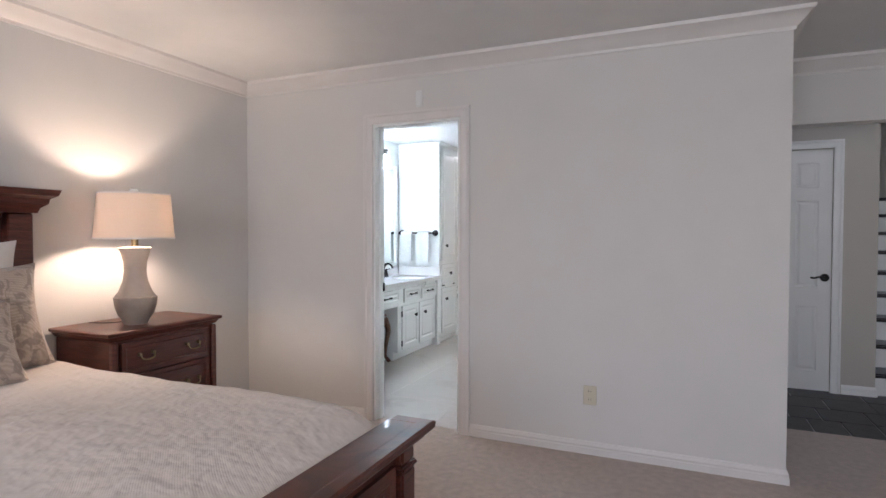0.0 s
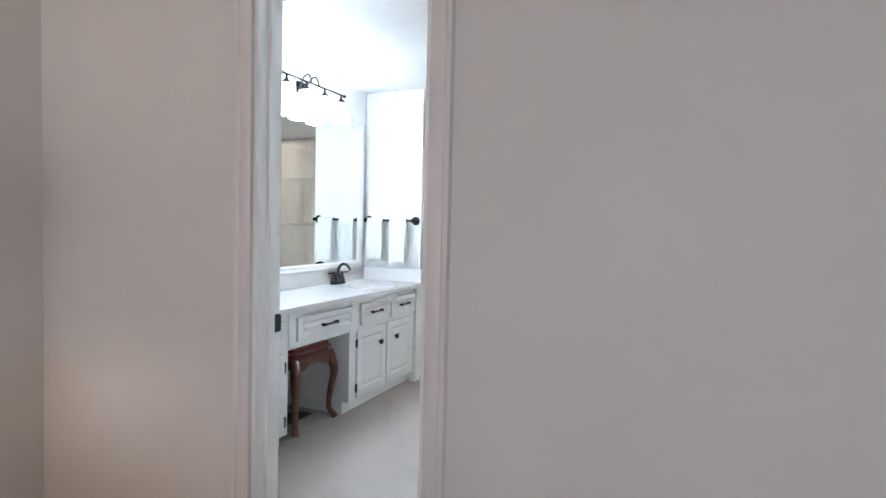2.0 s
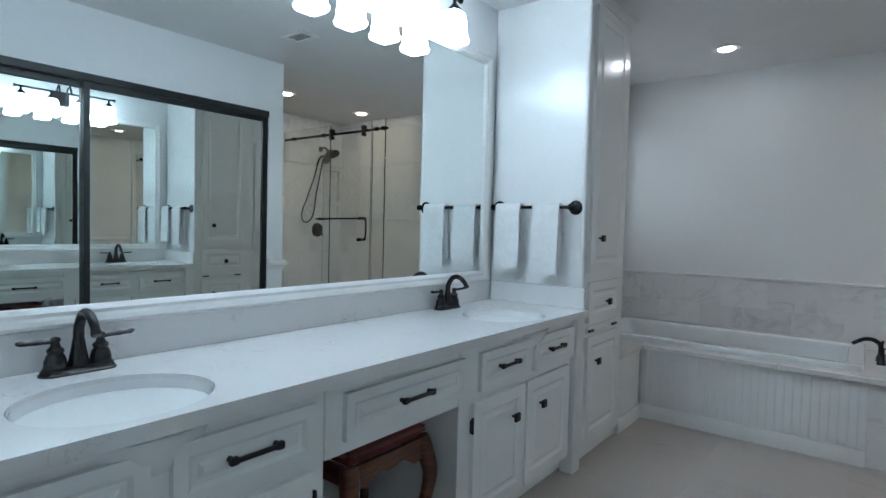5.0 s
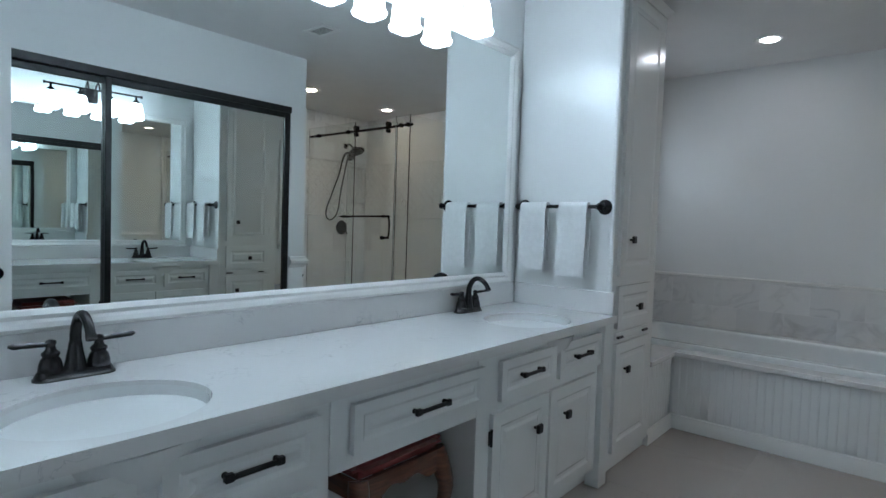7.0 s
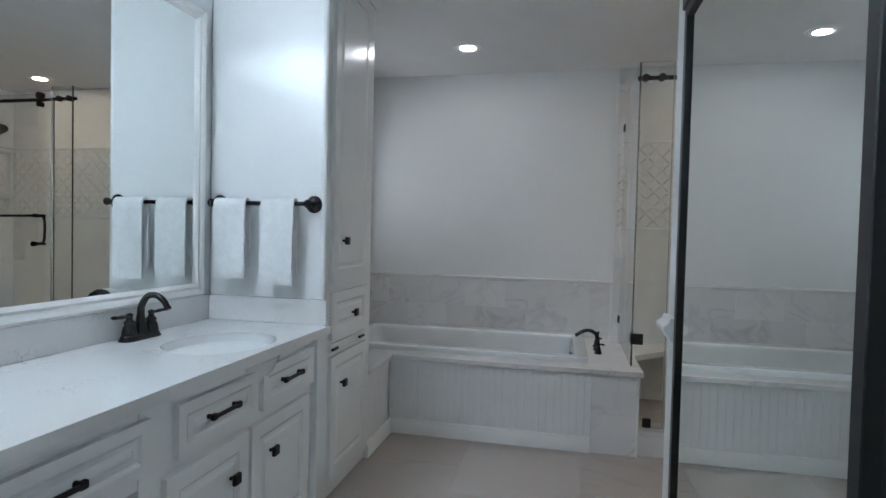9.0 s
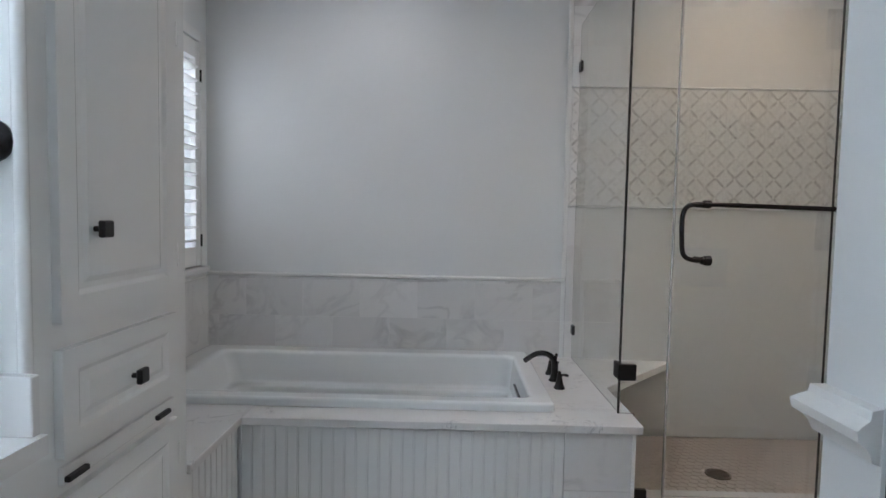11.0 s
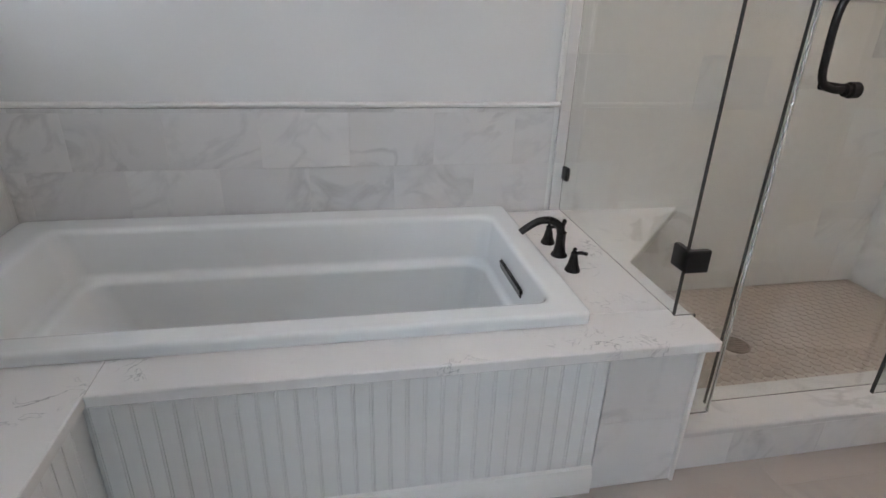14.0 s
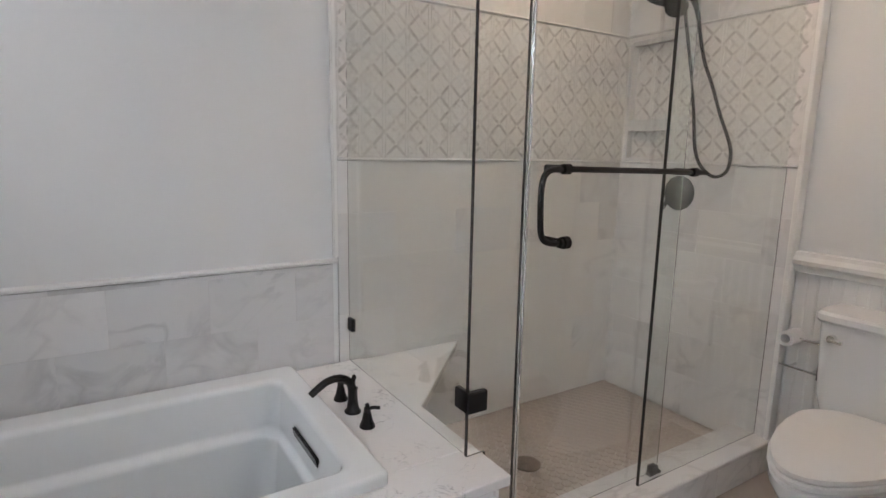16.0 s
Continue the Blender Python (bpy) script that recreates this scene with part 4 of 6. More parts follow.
slab_with_holes(b, CH, CH - 0.035)
top = thing("vanity_worktop", (0, 0, 0), "white veined quartz worktop with backsplash over the vanity", "worktop")
part("slab", b, PALEQUARTZ, top, smooth=False)
b = B()
box(b, (WX + 0.002, 3.452, CH), (WX + 0.022, TY - 0.024, 0.905), 0.002)
part("backsplash", b, PALEQUARTZ, top, smooth=False)
b = B()
box(b, (WX + 0.002, TY - 0.022, CH), (FX + 0.035, TY - 0.002, 0.905), 0.002)
part("side_splash", b, PALEQUARTZ, top, smooth=False)

for cx, cy in SINKS:
    s = thing("sink", (cx, cy, CH - 0.036), "oval white ceramic undermount sink", "sink", "vanity sinks")
    b = B()
    prof = [(0.962, -0.003), (0.958, 0.024), (0.95, 0.025), (0.942, 0.0), (0.925, -0.025), (0.87, -0.07), (0.72, -0.115), (0.4, -0.135), (0.1, -0.14), (0.1, -0.155), (0.75, -0.13), (0.98, -0.07), (1.06, -0.01)]
    lathe(b, prof + prof[:1], n=40, sx=SA + 0.006, sy=SB + 0.006, caps=False)
    part("bowl", b, CERAMIC, s)
    b = B()
    lathe(b, [(0.022, -0.139), (0.022, -0.135), (0.014, -0.132), (0.004, -0.134)], n=20)
    part("drain", b, BRONZE, s)


def faucet(at, rz=0):
    f = thing("faucet", at, "oil-rubbed bronze two-handle bathroom faucet", "faucet", "vanity faucets", rz)
    b = B()
    loft(b, [rr_ring(b, -r, r, -0.059 - r, 0.059 + r, r * 0.96, z, 6) for r, z in ((0.031, 0.0), (0.031, 0.005), (0.027, 0.008), (0.026, 0.013), (0.0235, 0.018), (0.021, 0.022))], True, True)
    part("base_plate", b, BRONZE, f)
    b = B()
    lathe(b, [(0.026, 0.02), (0.0245, 0.03), (0.0205, 0.05), (0.017, 0.07), (0.0145, 0.09)], n=18)
    tube(b, curve([(0, 0, 0.085), (0.004, 0, 0.125), (0.03, 0, 0.162), (0.066, 0, 0.168), (0.1, 0, 0.148), (0.118, 0, 0.122)], 6), 0.012, 12, [0.0135 - 0.003 * i / 30 for i in range(31)])
    rod(b, (0.114, 0, 0.127), (0.121, 0, 0.116), 0.0125)
    part("spout", b, BRONZE, f)
    for s in (-1, 1):
        b = B()
        lathe(b, [(0.026, 0.02), (0.0265, 0.026), (0.025, 0.04), (0.021, 0.053), (0.0165, 0.06), (0.0195, 0.065), (0.0195, 0.07), (0.012, 0.078), (0.0095, 0.088), (0.0125, 0.095), (0.0105, 0.101), (0.004, 0.104)], at=(0, s * 0.052, 0), n=18)
        tube(b, curve([(0, s * 0.052, 0.09), (0.002, s * 0.085, 0.094), (0.004, s * 0.115, 0.095), (0.004, s * 0.136, 0.098)], 4), 0.006, 8, [0.0055, 0.0055, 0.006, 0.0065, 0.007, 0.0075, 0.007, 0.006, 0.0065, 0.007, 0.0078, 0.006, 0.004])
        part("lever", b, BRONZE, f)
    return f


f1 = faucet((-3.085, 3.933, CH))
f2 = faucet((-3.098, 5.492, CH))
for f in (f1, f2):
    f.scale = (0.93, 0.97, 0.92)

# mirror over the vanity
mz0, mz1, my0, my1 = 0.907, 2.10, 3.50, 5.90
vm = thing("vanity_mirror", (WX, 4.7, 0.9), "large rectangular mirror in a white moulded frame", "mirror")
b = B()
box(b, (0.003, my0 + 0.03 - 4.7, mz0 + 0.03 - 0.9), (0.014, my1 - 0.03 - 4.7, mz1 - 0.03 - 0.9))
part("mirror_glass", b, MIRROR, vm, smooth=False)
FR = [(0.002, 0), (0.03, 0), (0.036, 0.01), (0.032, 0.022), (0.026, 0.03), (0.028, 0.04), (0.02, 0.05), (0.0145, 0.054), (0.002, 0.054)]


def frame_bar(p, q, inward, name):
    """A mitred frame bar: its profile's second value runs inward."""
    b = B()
    p, q, inward = Vector(p), Vector(q), Vector(inward)
    d = (q - p).normalized()
    ends = [[b.verts.new(base + Vector((o, 0, 0)) + inward * h + d * s * h) for o, h in FR] for base, s in ((p, 1), (q, -1))]
    n = len(FR)
    for i in range(n):
        b.faces.new((ends[0][i], ends[0][(i + 1) % n], ends[1][(i + 1) % n], ends[1][i]))
    b.faces.new(ends[0])
    b.faces.new(ends[1])
    bmesh.ops.recalc_face_normals(b, faces=b.faces[:])
    part(name, b, TRIM, vm, smooth=False)


a0, a1, c0, c1 = my0 - 4.7, my1 - 4.7, mz0 - 0.9, mz1 - 0.9
frame_bar((0, a0, c0), (0, a1, c0), (0, 0, 1), "frame_rail")
frame_bar((0, a0, c1), (0, a1, c1), (0, 0, -1), "frame_rail")
frame_bar((0, a0, c0), (0, a0, c1), (0, 1, 0), "frame_stile")
frame_bar((0, a1, c0), (0, a1, c1), (0, -1, 0), "frame_stile")


def vanity_light(cy, cz=2.19):
    """A bar with a back plate and four downward glass shades."""
    v = thing("vanity_light", (WX, cy, cz), "lit four-lamp bronze wall light with frosted shades over the mirror", "wall light", "vanity lights")
    b = B()
    box(b, (0.002, -0.06, -0.06), (0.02, 0.06, 0.06), 0.006, 2)
    part("back_plate", b, BRONZE, v)
    b = B()
    rod(b, (0.13, -0.345, 0.03), (0.13, 0.345, 0.03), 0.008)
    for s in (-1, 1):
        rod(b, (0.13, s * 0.345, 0.03), (0.13, s * 0.357, 0.03), 0.013)
        tube(b, curve([(0.015, s * 0.035, 0.0), (0.05, s * 0.037, 0.075), (0.1, s * 0.04, 0.095), (0.13, s * 0.042, 0.03)], 6), 0.007, 8)
    part("bar", b, BRONZE, v)
    for k in range(4):
        y = (k - 1.5) * 0.205
        b = B()
        rod(b, (0.13, y, 0.035), (0.13, y, -0.005), 0.009)
        lathe(b, [(0.012, 0.0), (0.03, -0.02), (0.036, -0.032), (0.02, -0.033)], at=(0.13, y, 0), n=16)
        so = part("socket", b, BRONZE, v)
        b = B()
        rings = [rr_ring(b, 0.13 - r, 0.13 + r, y - r, y + r, c, z, 2) for r, c, z in ((0.028, 0.013, -0.03), (0.038, 0.014, -0.037), (0.043, 0.014, -0.06), (0.049, 0.015, -0.142), (0.057, 0.018, -0.156), (0.05, 0.016, -0.174), (0.046, 0.015, -0.172), (0.045, 0.015, -0.155))]
        loft(b, rings, True, True)
        part("shade", b, SHADEGLASS, v, "lit frosted white glass shade")


vanity_light(5.105)
vanity_light(4.19)

# tall linen cabinet beside the vanity
TC1 = 6.56
tc = thing("linen_cabinet", (0, 0, 0), "tall white linen cabinet with doors and a drawer", "cabinet")
b = B()
box(b, (WX + 0.003, TY, 0.05), (FX + 0.002, TC1, CE - 0.002), 0.004)
part("body", b, CABINET, tc, smooth=False)
b = B()
box(b, (WX + 0.003, TY + 0.002, 0), (FX - 0.02, TC1, 0.05), 0.002)
part("plinth", b, CABINET, tc, smooth=False)
b = B()
rod(b, (FX + 0.003, TY + 0.008, 0.05), (FX + 0.003, TY + 0.008, CE - 0.003), 0.012, 14)
part("corner_bead", b, CABINET, tc)
xf = FX + 0.002
for nm, a, c in (("door", 0.975, 2.31), ("drawer", 0.72, 0.925), ("door", 0.11, 0.645)):
    d = front(nm, tc, xf, 6.045, 6.475, a, c)
    if nm == "drawer":
        t_knob(d, xf + 0.018, 6.27, 0.815)
    else:
        t_knob(d, xf + 0.018, 6.145, 1.15 if a > 0.9 else 0.515)
        for z in (a + 0.1, (a + c) / 2, c - 0.1):
            hinge(d, xf + 0.012, 6.481, z, CABINET)
b = B()
box(b, (xf, 6.05, 0.665), (xf + 0.012, 6.47, 0.70), 0.002)
d = part("pull_out_board", b, CABINET, tc, smooth=False)
for y in (6.08, 6.40):
    b = B()
    box(b, (xf + 0.012, y - 0.03, 0.672), (xf + 0.024, y + 0.03, 0.684), 0.002)
    part("finger_pull", b, BLACK, d, "small black finger pull", False)
b = B()
prism(b, [(0, 0), (0.008, 0), (0.012, 0.012), (0.028, 0.026), (0.032, 0.036), (0, 0.036)], (xf, TY, CE - 0.037), (xf, TC1, CE - 0.037), (1, 0, 0), (0, 0))
part("cornice", b, CABINET, tc)

# towel bar with two towels on the cabinet's side
tb = thing("towel_bar", (-2.88, TY, 1.30), "oil-rubbed bronze towel bar with round mounts", "towel bar")
b = B()
rod(b, (-0.25, -0.062, 0), (0.215, -0.062, 0), 0.009)
part("bar", b, BRONZE, tb)
for x in (-0.235, 0.205):
    b = B()
    lathe(b, [(0.036, 0.001), (0.036, 0.006), (0.028, 0.013), (0.013, 0.02), (0.011, 0.048), (0.016, 0.055), (0.017, 0.068), (0.01, 0.076)], m=pose(x, 0, 0, 90), n=20)
    part("mount", b, BRONZE, tb)
for i, (xa, xb, zb) in enumerate(((-3.09, -2.945, 0.985), (-2.874, -2.728, 0.965))):
    b = B()
    n, mm = 12, 10
    path = [(-0.0245, zb + 0.045 - 1.30)] + [(-0.0245, zb + 0.045 - 1.30 + (1.30 - zb - 0.045) * k / 8) for k in range(1, 9)]
    path += [(-0.062 + 0.02 * math.cos(a), 0.008 + 0.013 * math.sin(a)) for a in [math.pi * k / 6 for k in range(1, 6)]]
    path += [(-0.088 - 0.004 * (k / 10), -(1.30 - zb) * k / 10) for k in range(0, 11)]
    path = [(-0.040 if p[0] > -0.03 else p[0], p[1]) for p in path]
    g = []
    for k, (yy, zz) in enumerate(path):
        row = []
        for j in range(n + 1):
            u = j / n
            x = xa + (xb - xa) * u + 0.003 * noise.noise(Vector((k * 0.4, i * 9, j * 0.1)))
            row.append(b.verts.new((x, TY + yy + 0.004 * noise.noise(Vector((u * 3 + i * 5, zz * 7, 1))), 1.30 + zz)))
        g.append(row)
    for k in range(len(g) - 1):
        for j in range(n):
            b.faces.new((g[k][j], g[k][j + 1], g[k + 1][j + 1], g[k + 1][j]))
    bmesh.ops.recalc_face_normals(b, faces=b.faces[:])
    bmesh.ops.solidify(b, geom=b.faces[:], thickness=0.009)
    tw = solo("hand_towel", b, TOWEL, "folded white terry hand towel hanging on the bar", "towel", "towels on the bar")

# stool in the knee space
st = thing("vanity_stool", (-2.885, 4.72, 0), "walnut stool with curved legs and a red padded seat", "stool")
b = B()
box(b, (-0.16, -0.195, 0.445), (0.16, 0.195, 0.505), 0.026, 4)
part("seat_cushion", b, REDCLOTH, st, "dark red upholstered seat")
for s in (-1, 1):
    b = B()
    box(b, (-0.14, s * 0.175, 0.385), (0.14, s * 0.192, 0.448), 0.004)
    part("apron", b, WALNUT, st)
    b = B()
    g = []
    for k in range(25):
        y = -0.17 + 0.34 * k / 24
        low = 0.372 + 0.026 * math.sin(math.pi * k / 24) ** 2 + 0.008 * math.cos(6 * math.pi * k / 24)
        g.append([b.verts.new((s * x, y, z)) for x, z in ((0.142, low), (0.158, low), (0.158, 0.448), (0.142, 0.448))])
    for p, q in zip(g, g[1:]):
        for k in range(4):
            b.faces.new((p[k], p[(k + 1) % 4], q[(k + 1) % 4], q[k]))
    b.faces.new(g[0])
    b.faces.new(g[-1])
    bmesh.ops.recalc_face_normals(b, faces=b.faces[:])
    part("apron", b, WALNUT, st)
for sx in (-1, 1):
    for sy in (-1, 1):
        b = B()
        pts = curve([(sx * 0.135, sy * 0.17, 0.445), (sx * 0.15, sy * 0.18, 0.39), (sx * 0.165, sy * 0.192, 0.31), (sx * 0.148, sy * 0.175, 0.17), (sx * 0.142, sy * 0.172, 0.07), (sx * 0.165, sy * 0.192, 0.018), (sx * 0.172, sy * 0.198, 0.002)], 4)
        rr = [0.03, 0.031, 0.032, 0.032, 0.032, 0.031, 0.03, 0.028, 0.026, 0.024, 0.022, 0.021, 0.0195, 0.0185, 0.018, 0.0175, 0.017, 0.0165, 0.017, 0.0185, 0.02, 0.0215, 0.022, 0.021, 0.018]
        tube(b, pts, 0.02, 10, rr)
        part("leg", b, WALNUT, st)

# floor air register
b = B()
box(b, (-3.02, 4.62, -0.004), (-2.88, 4.90, 0.004), 0.002)
for k in range(9):
    box(b, (-3.005, 4.64 + 0.027 * k, 0.004), (-2.895, 4.652 + 0.027 * k, 0.007))
solo("floor_register", b, BLACK, "dark metal floor air register under the vanity", "vent")

# ---- mirrored closet doors ----
cd = thing("closet_doors", (-1.262, 4.705, 0), "mirrored sliding closet doors in black metal frames", "closet door")
b = B()
box(b, (-0.03, -1.125, 1.955), (0.08, 1.125, 2.0), 0.003)
box(b, (-0.022, -1.123, 0.0), (0.08, 1.123, 0.02), 0.003)
for s in (-1, 1):
    box(b, (-0.012, s * 1.125, 0.0), (0.08, s * 1.105, 1.955), 0.002)
part("track", b, BLACK, cd, smooth=False)
for xx, ya, yb in ((0.0, -0.075, 1.105), (0.035, -1.105, -0.045)):
    b = B()
    for p, q in (((xx - 0.02, ya, 0.02), (xx + 0.008, ya + 0.032, 1.955)), ((xx - 0.02, yb - 0.032, 0.02), (xx + 0.008, yb, 1.955)), ((xx - 0.02, ya + 0.032, 0.02), (xx + 0.008, yb - 0.032, 0.055)), ((xx - 0.02, ya + 0.032, 1.92), (xx + 0.008, yb - 0.032, 1.955))):
        box(b, p, q, 0.002)
    fr = part("door_frame", b, BLACK, cd, "black metal door frame", False)
    b = B()
    box(b, (xx - 0.008, ya + 0.03, 0.05), (xx + 0.002, yb - 0.03, 1.925))
    part("mirror_panel", b, CLOSETMIRROR, fr, "silver mirror panel", False)
    yc = (ya + yb) / 2
    fr.matrix_basis = pose(xx, yc, 0, 0, 0, 0.55) @ pose(-xx, -yc, 0)
# chair rail on the closet's corner
CHAIR = [(0, 0), (0.012, 0.004), (0.016, 0.018), (0.022, 0.026), (0.034, 0.034), (0.036, 0.05), (0.028, 0.058), (0.018, 0.066), (0.016, 0.08), (0, 0.084)]
setting("chair_rail_closet", prism(prism(B(), CHAIR, (-1.28, 5.832, 0.84), (-1.28, 5.955, 0.84), (-1, 0, 0), (0, 1)), CHAIR, (-1.28, 5.955, 0.84), (0.26, 5.955, 0.84), (0, 1, 0), (1, 0)), TRIM, "white chair rail moulding", "chair rail", True)
setting("chair_rail_toilet", prism(B(), CHAIR, (0.25, 5.955, 0.85), (0.25, 7.02, 0.85), (-1, 0, 0), (0, 0)), TRIM, "white chair rail above the beadboard", "chair rail", True)

# ---- bathtub ----


DZ = 0.474
TX0, TX1, TY0, TY1 = WX + 0.02, -1.508, 7.055, BY - 0.012
tub = thing("bathtub", (0, 0, 0), "white rectangular drop-in acrylic bathtub", "bathtub")
b = B()
IX0, IX1, IY0, IY1 = TX0 + 0.13, TX1 - 0.085, TY0 + 0.075, TY1 - 0.12


def rounded(rings, radii, n=5):
    """Rings of a shell with its sharp turns replaced by small arcs, each between two support rings."""
    out = [rings[0]]
    for p, c, q, d in zip(rings, rings[1:], rings[2:], radii):
        def towards(o, r):
            length = math.hypot(o[2] - c[2], o[5] - c[5])
            return tuple(u + (v - u) * min(0.49, r / length) for u, v in zip(c, o))
        a, e = towards(p, d), towards(q, d)
        out.append(towards(p, d + 0.003))
        for k in range(n + 1):
            t = k / n
            out.append(tuple((1 - t) ** 2 * u + 2 * t * (1 - t) * v + t * t * w for u, v, w in zip(a, c, e)))
        out.append(towards(q, d + 0.003))
    return out + [rings[-1]]


spec = rounded([(TX0, TX1, TY0, TY1, 0.02, DZ + 0.001), (TX0, TX1, TY0, TY1, 0.02, DZ + 0.034), (IX0 - 0.003, IX1 + 0.003, IY0 - 0.003, IY1 + 0.003, 0.048, DZ + 0.034),
                (IX0 + 0.053, IX1 - 0.014, IY0 + 0.014, IY1 - 0.016, 0.05, DZ - 0.119), (IX0 + 0.095, IX1 - 0.033, IY0 + 0.038, IY1 - 0.053, 0.06, DZ - 0.127),
                (IX0 + 0.205, IX1 - 0.062, IY0 + 0.057, IY1 - 0.073, 0.07, DZ - 0.395), (IX0 + 0.3, IX1 - 0.16, IY0 + 0.16, IY1 - 0.17, 0.07, DZ - 0.398)],
               (0.012, 0.016, 0.012, 0.012, 0.045))
loft(b, [rr_ring(b, *s) for s in spec])
bmesh.ops.recalc_face_normals(b, faces=b.faces[:])
part("shell", b, ACRYLIC, tub)
b = B()
box(b, (-0.115, -0.02, -0.003), (0.115, 0.02, 0.012), 0.009, 3)
bmesh.ops.transform(b, matrix=pose(IX1 - 0.01, 7.43, DZ - 0.055, 0, 0, 90) @ pose(0, 0, 0, 80, 0, 0), verts=b.verts)
part("overflow", b, BRONZE, tub, "dark bronze linear overflow slot")
b = B()
lathe(b, [(0.03, 0), (0.03, 0.004), (0.012, 0.007)], at=(IX1 - 0.25, 7.42, DZ - 0.395), n=20)
part("drain", b, BRONZE, tub)

# deck round the tub
deck = thing("tub_deck", (0, 0, 0), "white veined quartz deck around the bathtub", "tub deck")
dx0, dx1, dyf = WX + 0.003, -1.222, 6.935
for nm, p, q in (("front_slab", (-2.628, dyf, DZ - 0.03), (dx1, 7.10, DZ)), ("side_slab", (-1.56, 7.1005, DZ - 0.03), (dx1, BY - 0.003, DZ)), ("leg_slab", (dx0, TC1 + 0.002, DZ - 0.03), (-2.6285, 7.10, DZ))):
    b = B()
    box(b, p, q, 0.003)
    part(nm, b, QUARTZ, deck, smooth=False)
panel = thing("tub_surround", (0, 0, 0), "white beadboard panelling with marble tile under the tub deck", "tub surround")
b = B()
box(b, (-2.66, 6.985, 0), (-1.245, 7.05, DZ - 0.031))
box(b, (-1.30, 7.05, 0), (-1.245, BY - 0.004, DZ - 0.031))
box(b, (-2.70, TC1 + 0.002, 0), (-2.66, 7.05, DZ - 0.031))
part("backing", b, CABINET, panel, smooth=False)
BW = 0.0415
bead = B()
bead_prof = [(0, 0.012), (0, 0.0015), (0.002, 0.0), (0.0045, 0.0), (0.0055, 0.0032), (0.0075, 0.0032), (0.0085, 0.0), (BW - 0.002, 0.0), (BW - 0.0002, 0.0015), (BW - 0.0002, 0.012)]
lo = [bead.verts.new((x, y, 0.0)) for x, y in bead_prof]
hi = [bead.verts.new((x, y, 1.0)) for x, y in bead_prof]
for k in range(len(lo)):
    j = (k + 1) % len(lo)
    bead.faces.new((lo[k], lo[j], hi[j], hi[k]))
bead.faces.new(lo)
bead.faces.new(hi)
bmesh.ops.recalc_face_normals(bead, faces=bead.faces[:])
BEAD = mesh_of("beadboard_strip", bead, CABINET)
n = 28
for k in range(n):
    piece("board", BEAD, (-2.648 + k * BW * 0.998, 6.973, 0.0), panel, scale=(1, 1, DZ - 0.032))
for k in range(9):
    piece("board", BEAD, (-2.648, TC1 + 0.005 + k * BW, 0.0), panel, (0, 0, 90), (1, 1, DZ - 0.032))
BB = [(0, 0), (0.015, 0), (0.015, 0.06), (0.01, 0.068), (0.008, 0.082), (0, 0.086)]
b = B()
prism(b, BB, (-2.648, 6.973, 0), (-1.489, 6.973, 0), (0, -1, 0), (-1, 0))
prism(b, BB, (-2.648, TC1 + 0.003, 0), (-2.648, 6.973, 0), (1, 0, 0), (0, -1))
part("base_moulding", b, TRIM, panel)
b = B()
box(b, (-1.249, 6.962, 0.0), (-1.238, 6.99, DZ - 0.031), 0.002)
part("corner_trim", b, TRIM, panel, smooth=False)

# tub faucet
tf = thing("tub_faucet", (-1.435, 7.465, DZ), "oil-rubbed bronze deck-mounted tub faucet with two handles", "faucet")
tf.scale = (0.82, 0.88, 0.8)
b = B()
lathe(b, [(0.032, 0), (0.032, 0.005), (0.024, 0.014), (0.019, 0.05), (0.018, 0.09), (0.02, 0.10)], n=20)
tube(b, curve([(0, 0, 0.085), (-0.012, 0, 0.125), (-0.05, 0, 0.15), (-0.1, 0, 0.148), (-0.15, 0, 0.118), (-0.165, 0, 0.105)], 6), 0.014, 12, [0.017 - 0.004 * i / 30 for i in range(31)])
rod(b, (0.004, 0, 0.10), (0.006, 0, 0.135), 0.006)
lathe(b, [(0.004, 0.13), (0.009, 0.137), (0.008, 0.148), (0.003, 0.153)], at=(0.006, 0, 0), n=12)
part("spout", b, BRONZE, tf)
for s in (-0.125, 0.115):
    b = B()
    lathe(b, [(0.029, 0), (0.028, 0.006), (0.02, 0.025), (0.014, 0.055), (0.012, 0.065), (0.013, 0.072), (0.006, 0.08), (0.009, 0.086), (0.003, 0.093)], at=(0, s, 0), n=20)
    tube(b, curve([(0, s, 0.068), (0.02, s - 0.008, 0.074), (0.042, s - 0.018, 0.072)], 4), 0.007, 8)
    part("handle", b, BRONZE, tf)

# ---- window with plantation shutters ----
wy0, wy1, wz0, wz1 = WIN
win = tagged(new("window_1"), "bathroom window with white plantation shutters", "window", kind="structure")
b = B()
for p, q in (((-3.29, wy0, wz0), (-3.25, wy0 + 0.05, wz1)), ((-3.29, wy1 - 0.05, wz0), (-3.25, wy1, wz1)), ((-3.29, wy0 + 0.05, wz0), (-3.25, wy1 - 0.05, wz0 + 0.05)), ((-3.29, wy0 + 0.05, wz1 - 0.05), (-3.25, wy1 - 0.05, wz1)), ((-3.285, wy0 + 0.05, 1.49), (-3.255, wy1 - 0.05, 1.52))):
    box(b, p, q, 0.002)
part("window_frame", b, TRIM, win, "white window frame", False)
b = B()
for p, q in (((-3.2845, wy1 - 0.095, wz0 + 0.05), (-3.248, wy1 - 0.01, wz1 - 0.05)),):
    box(b, p, q, 0.002)
part("sash_stile", b, BRONZE, win, "dark bronze sash stile", False)
b = B()
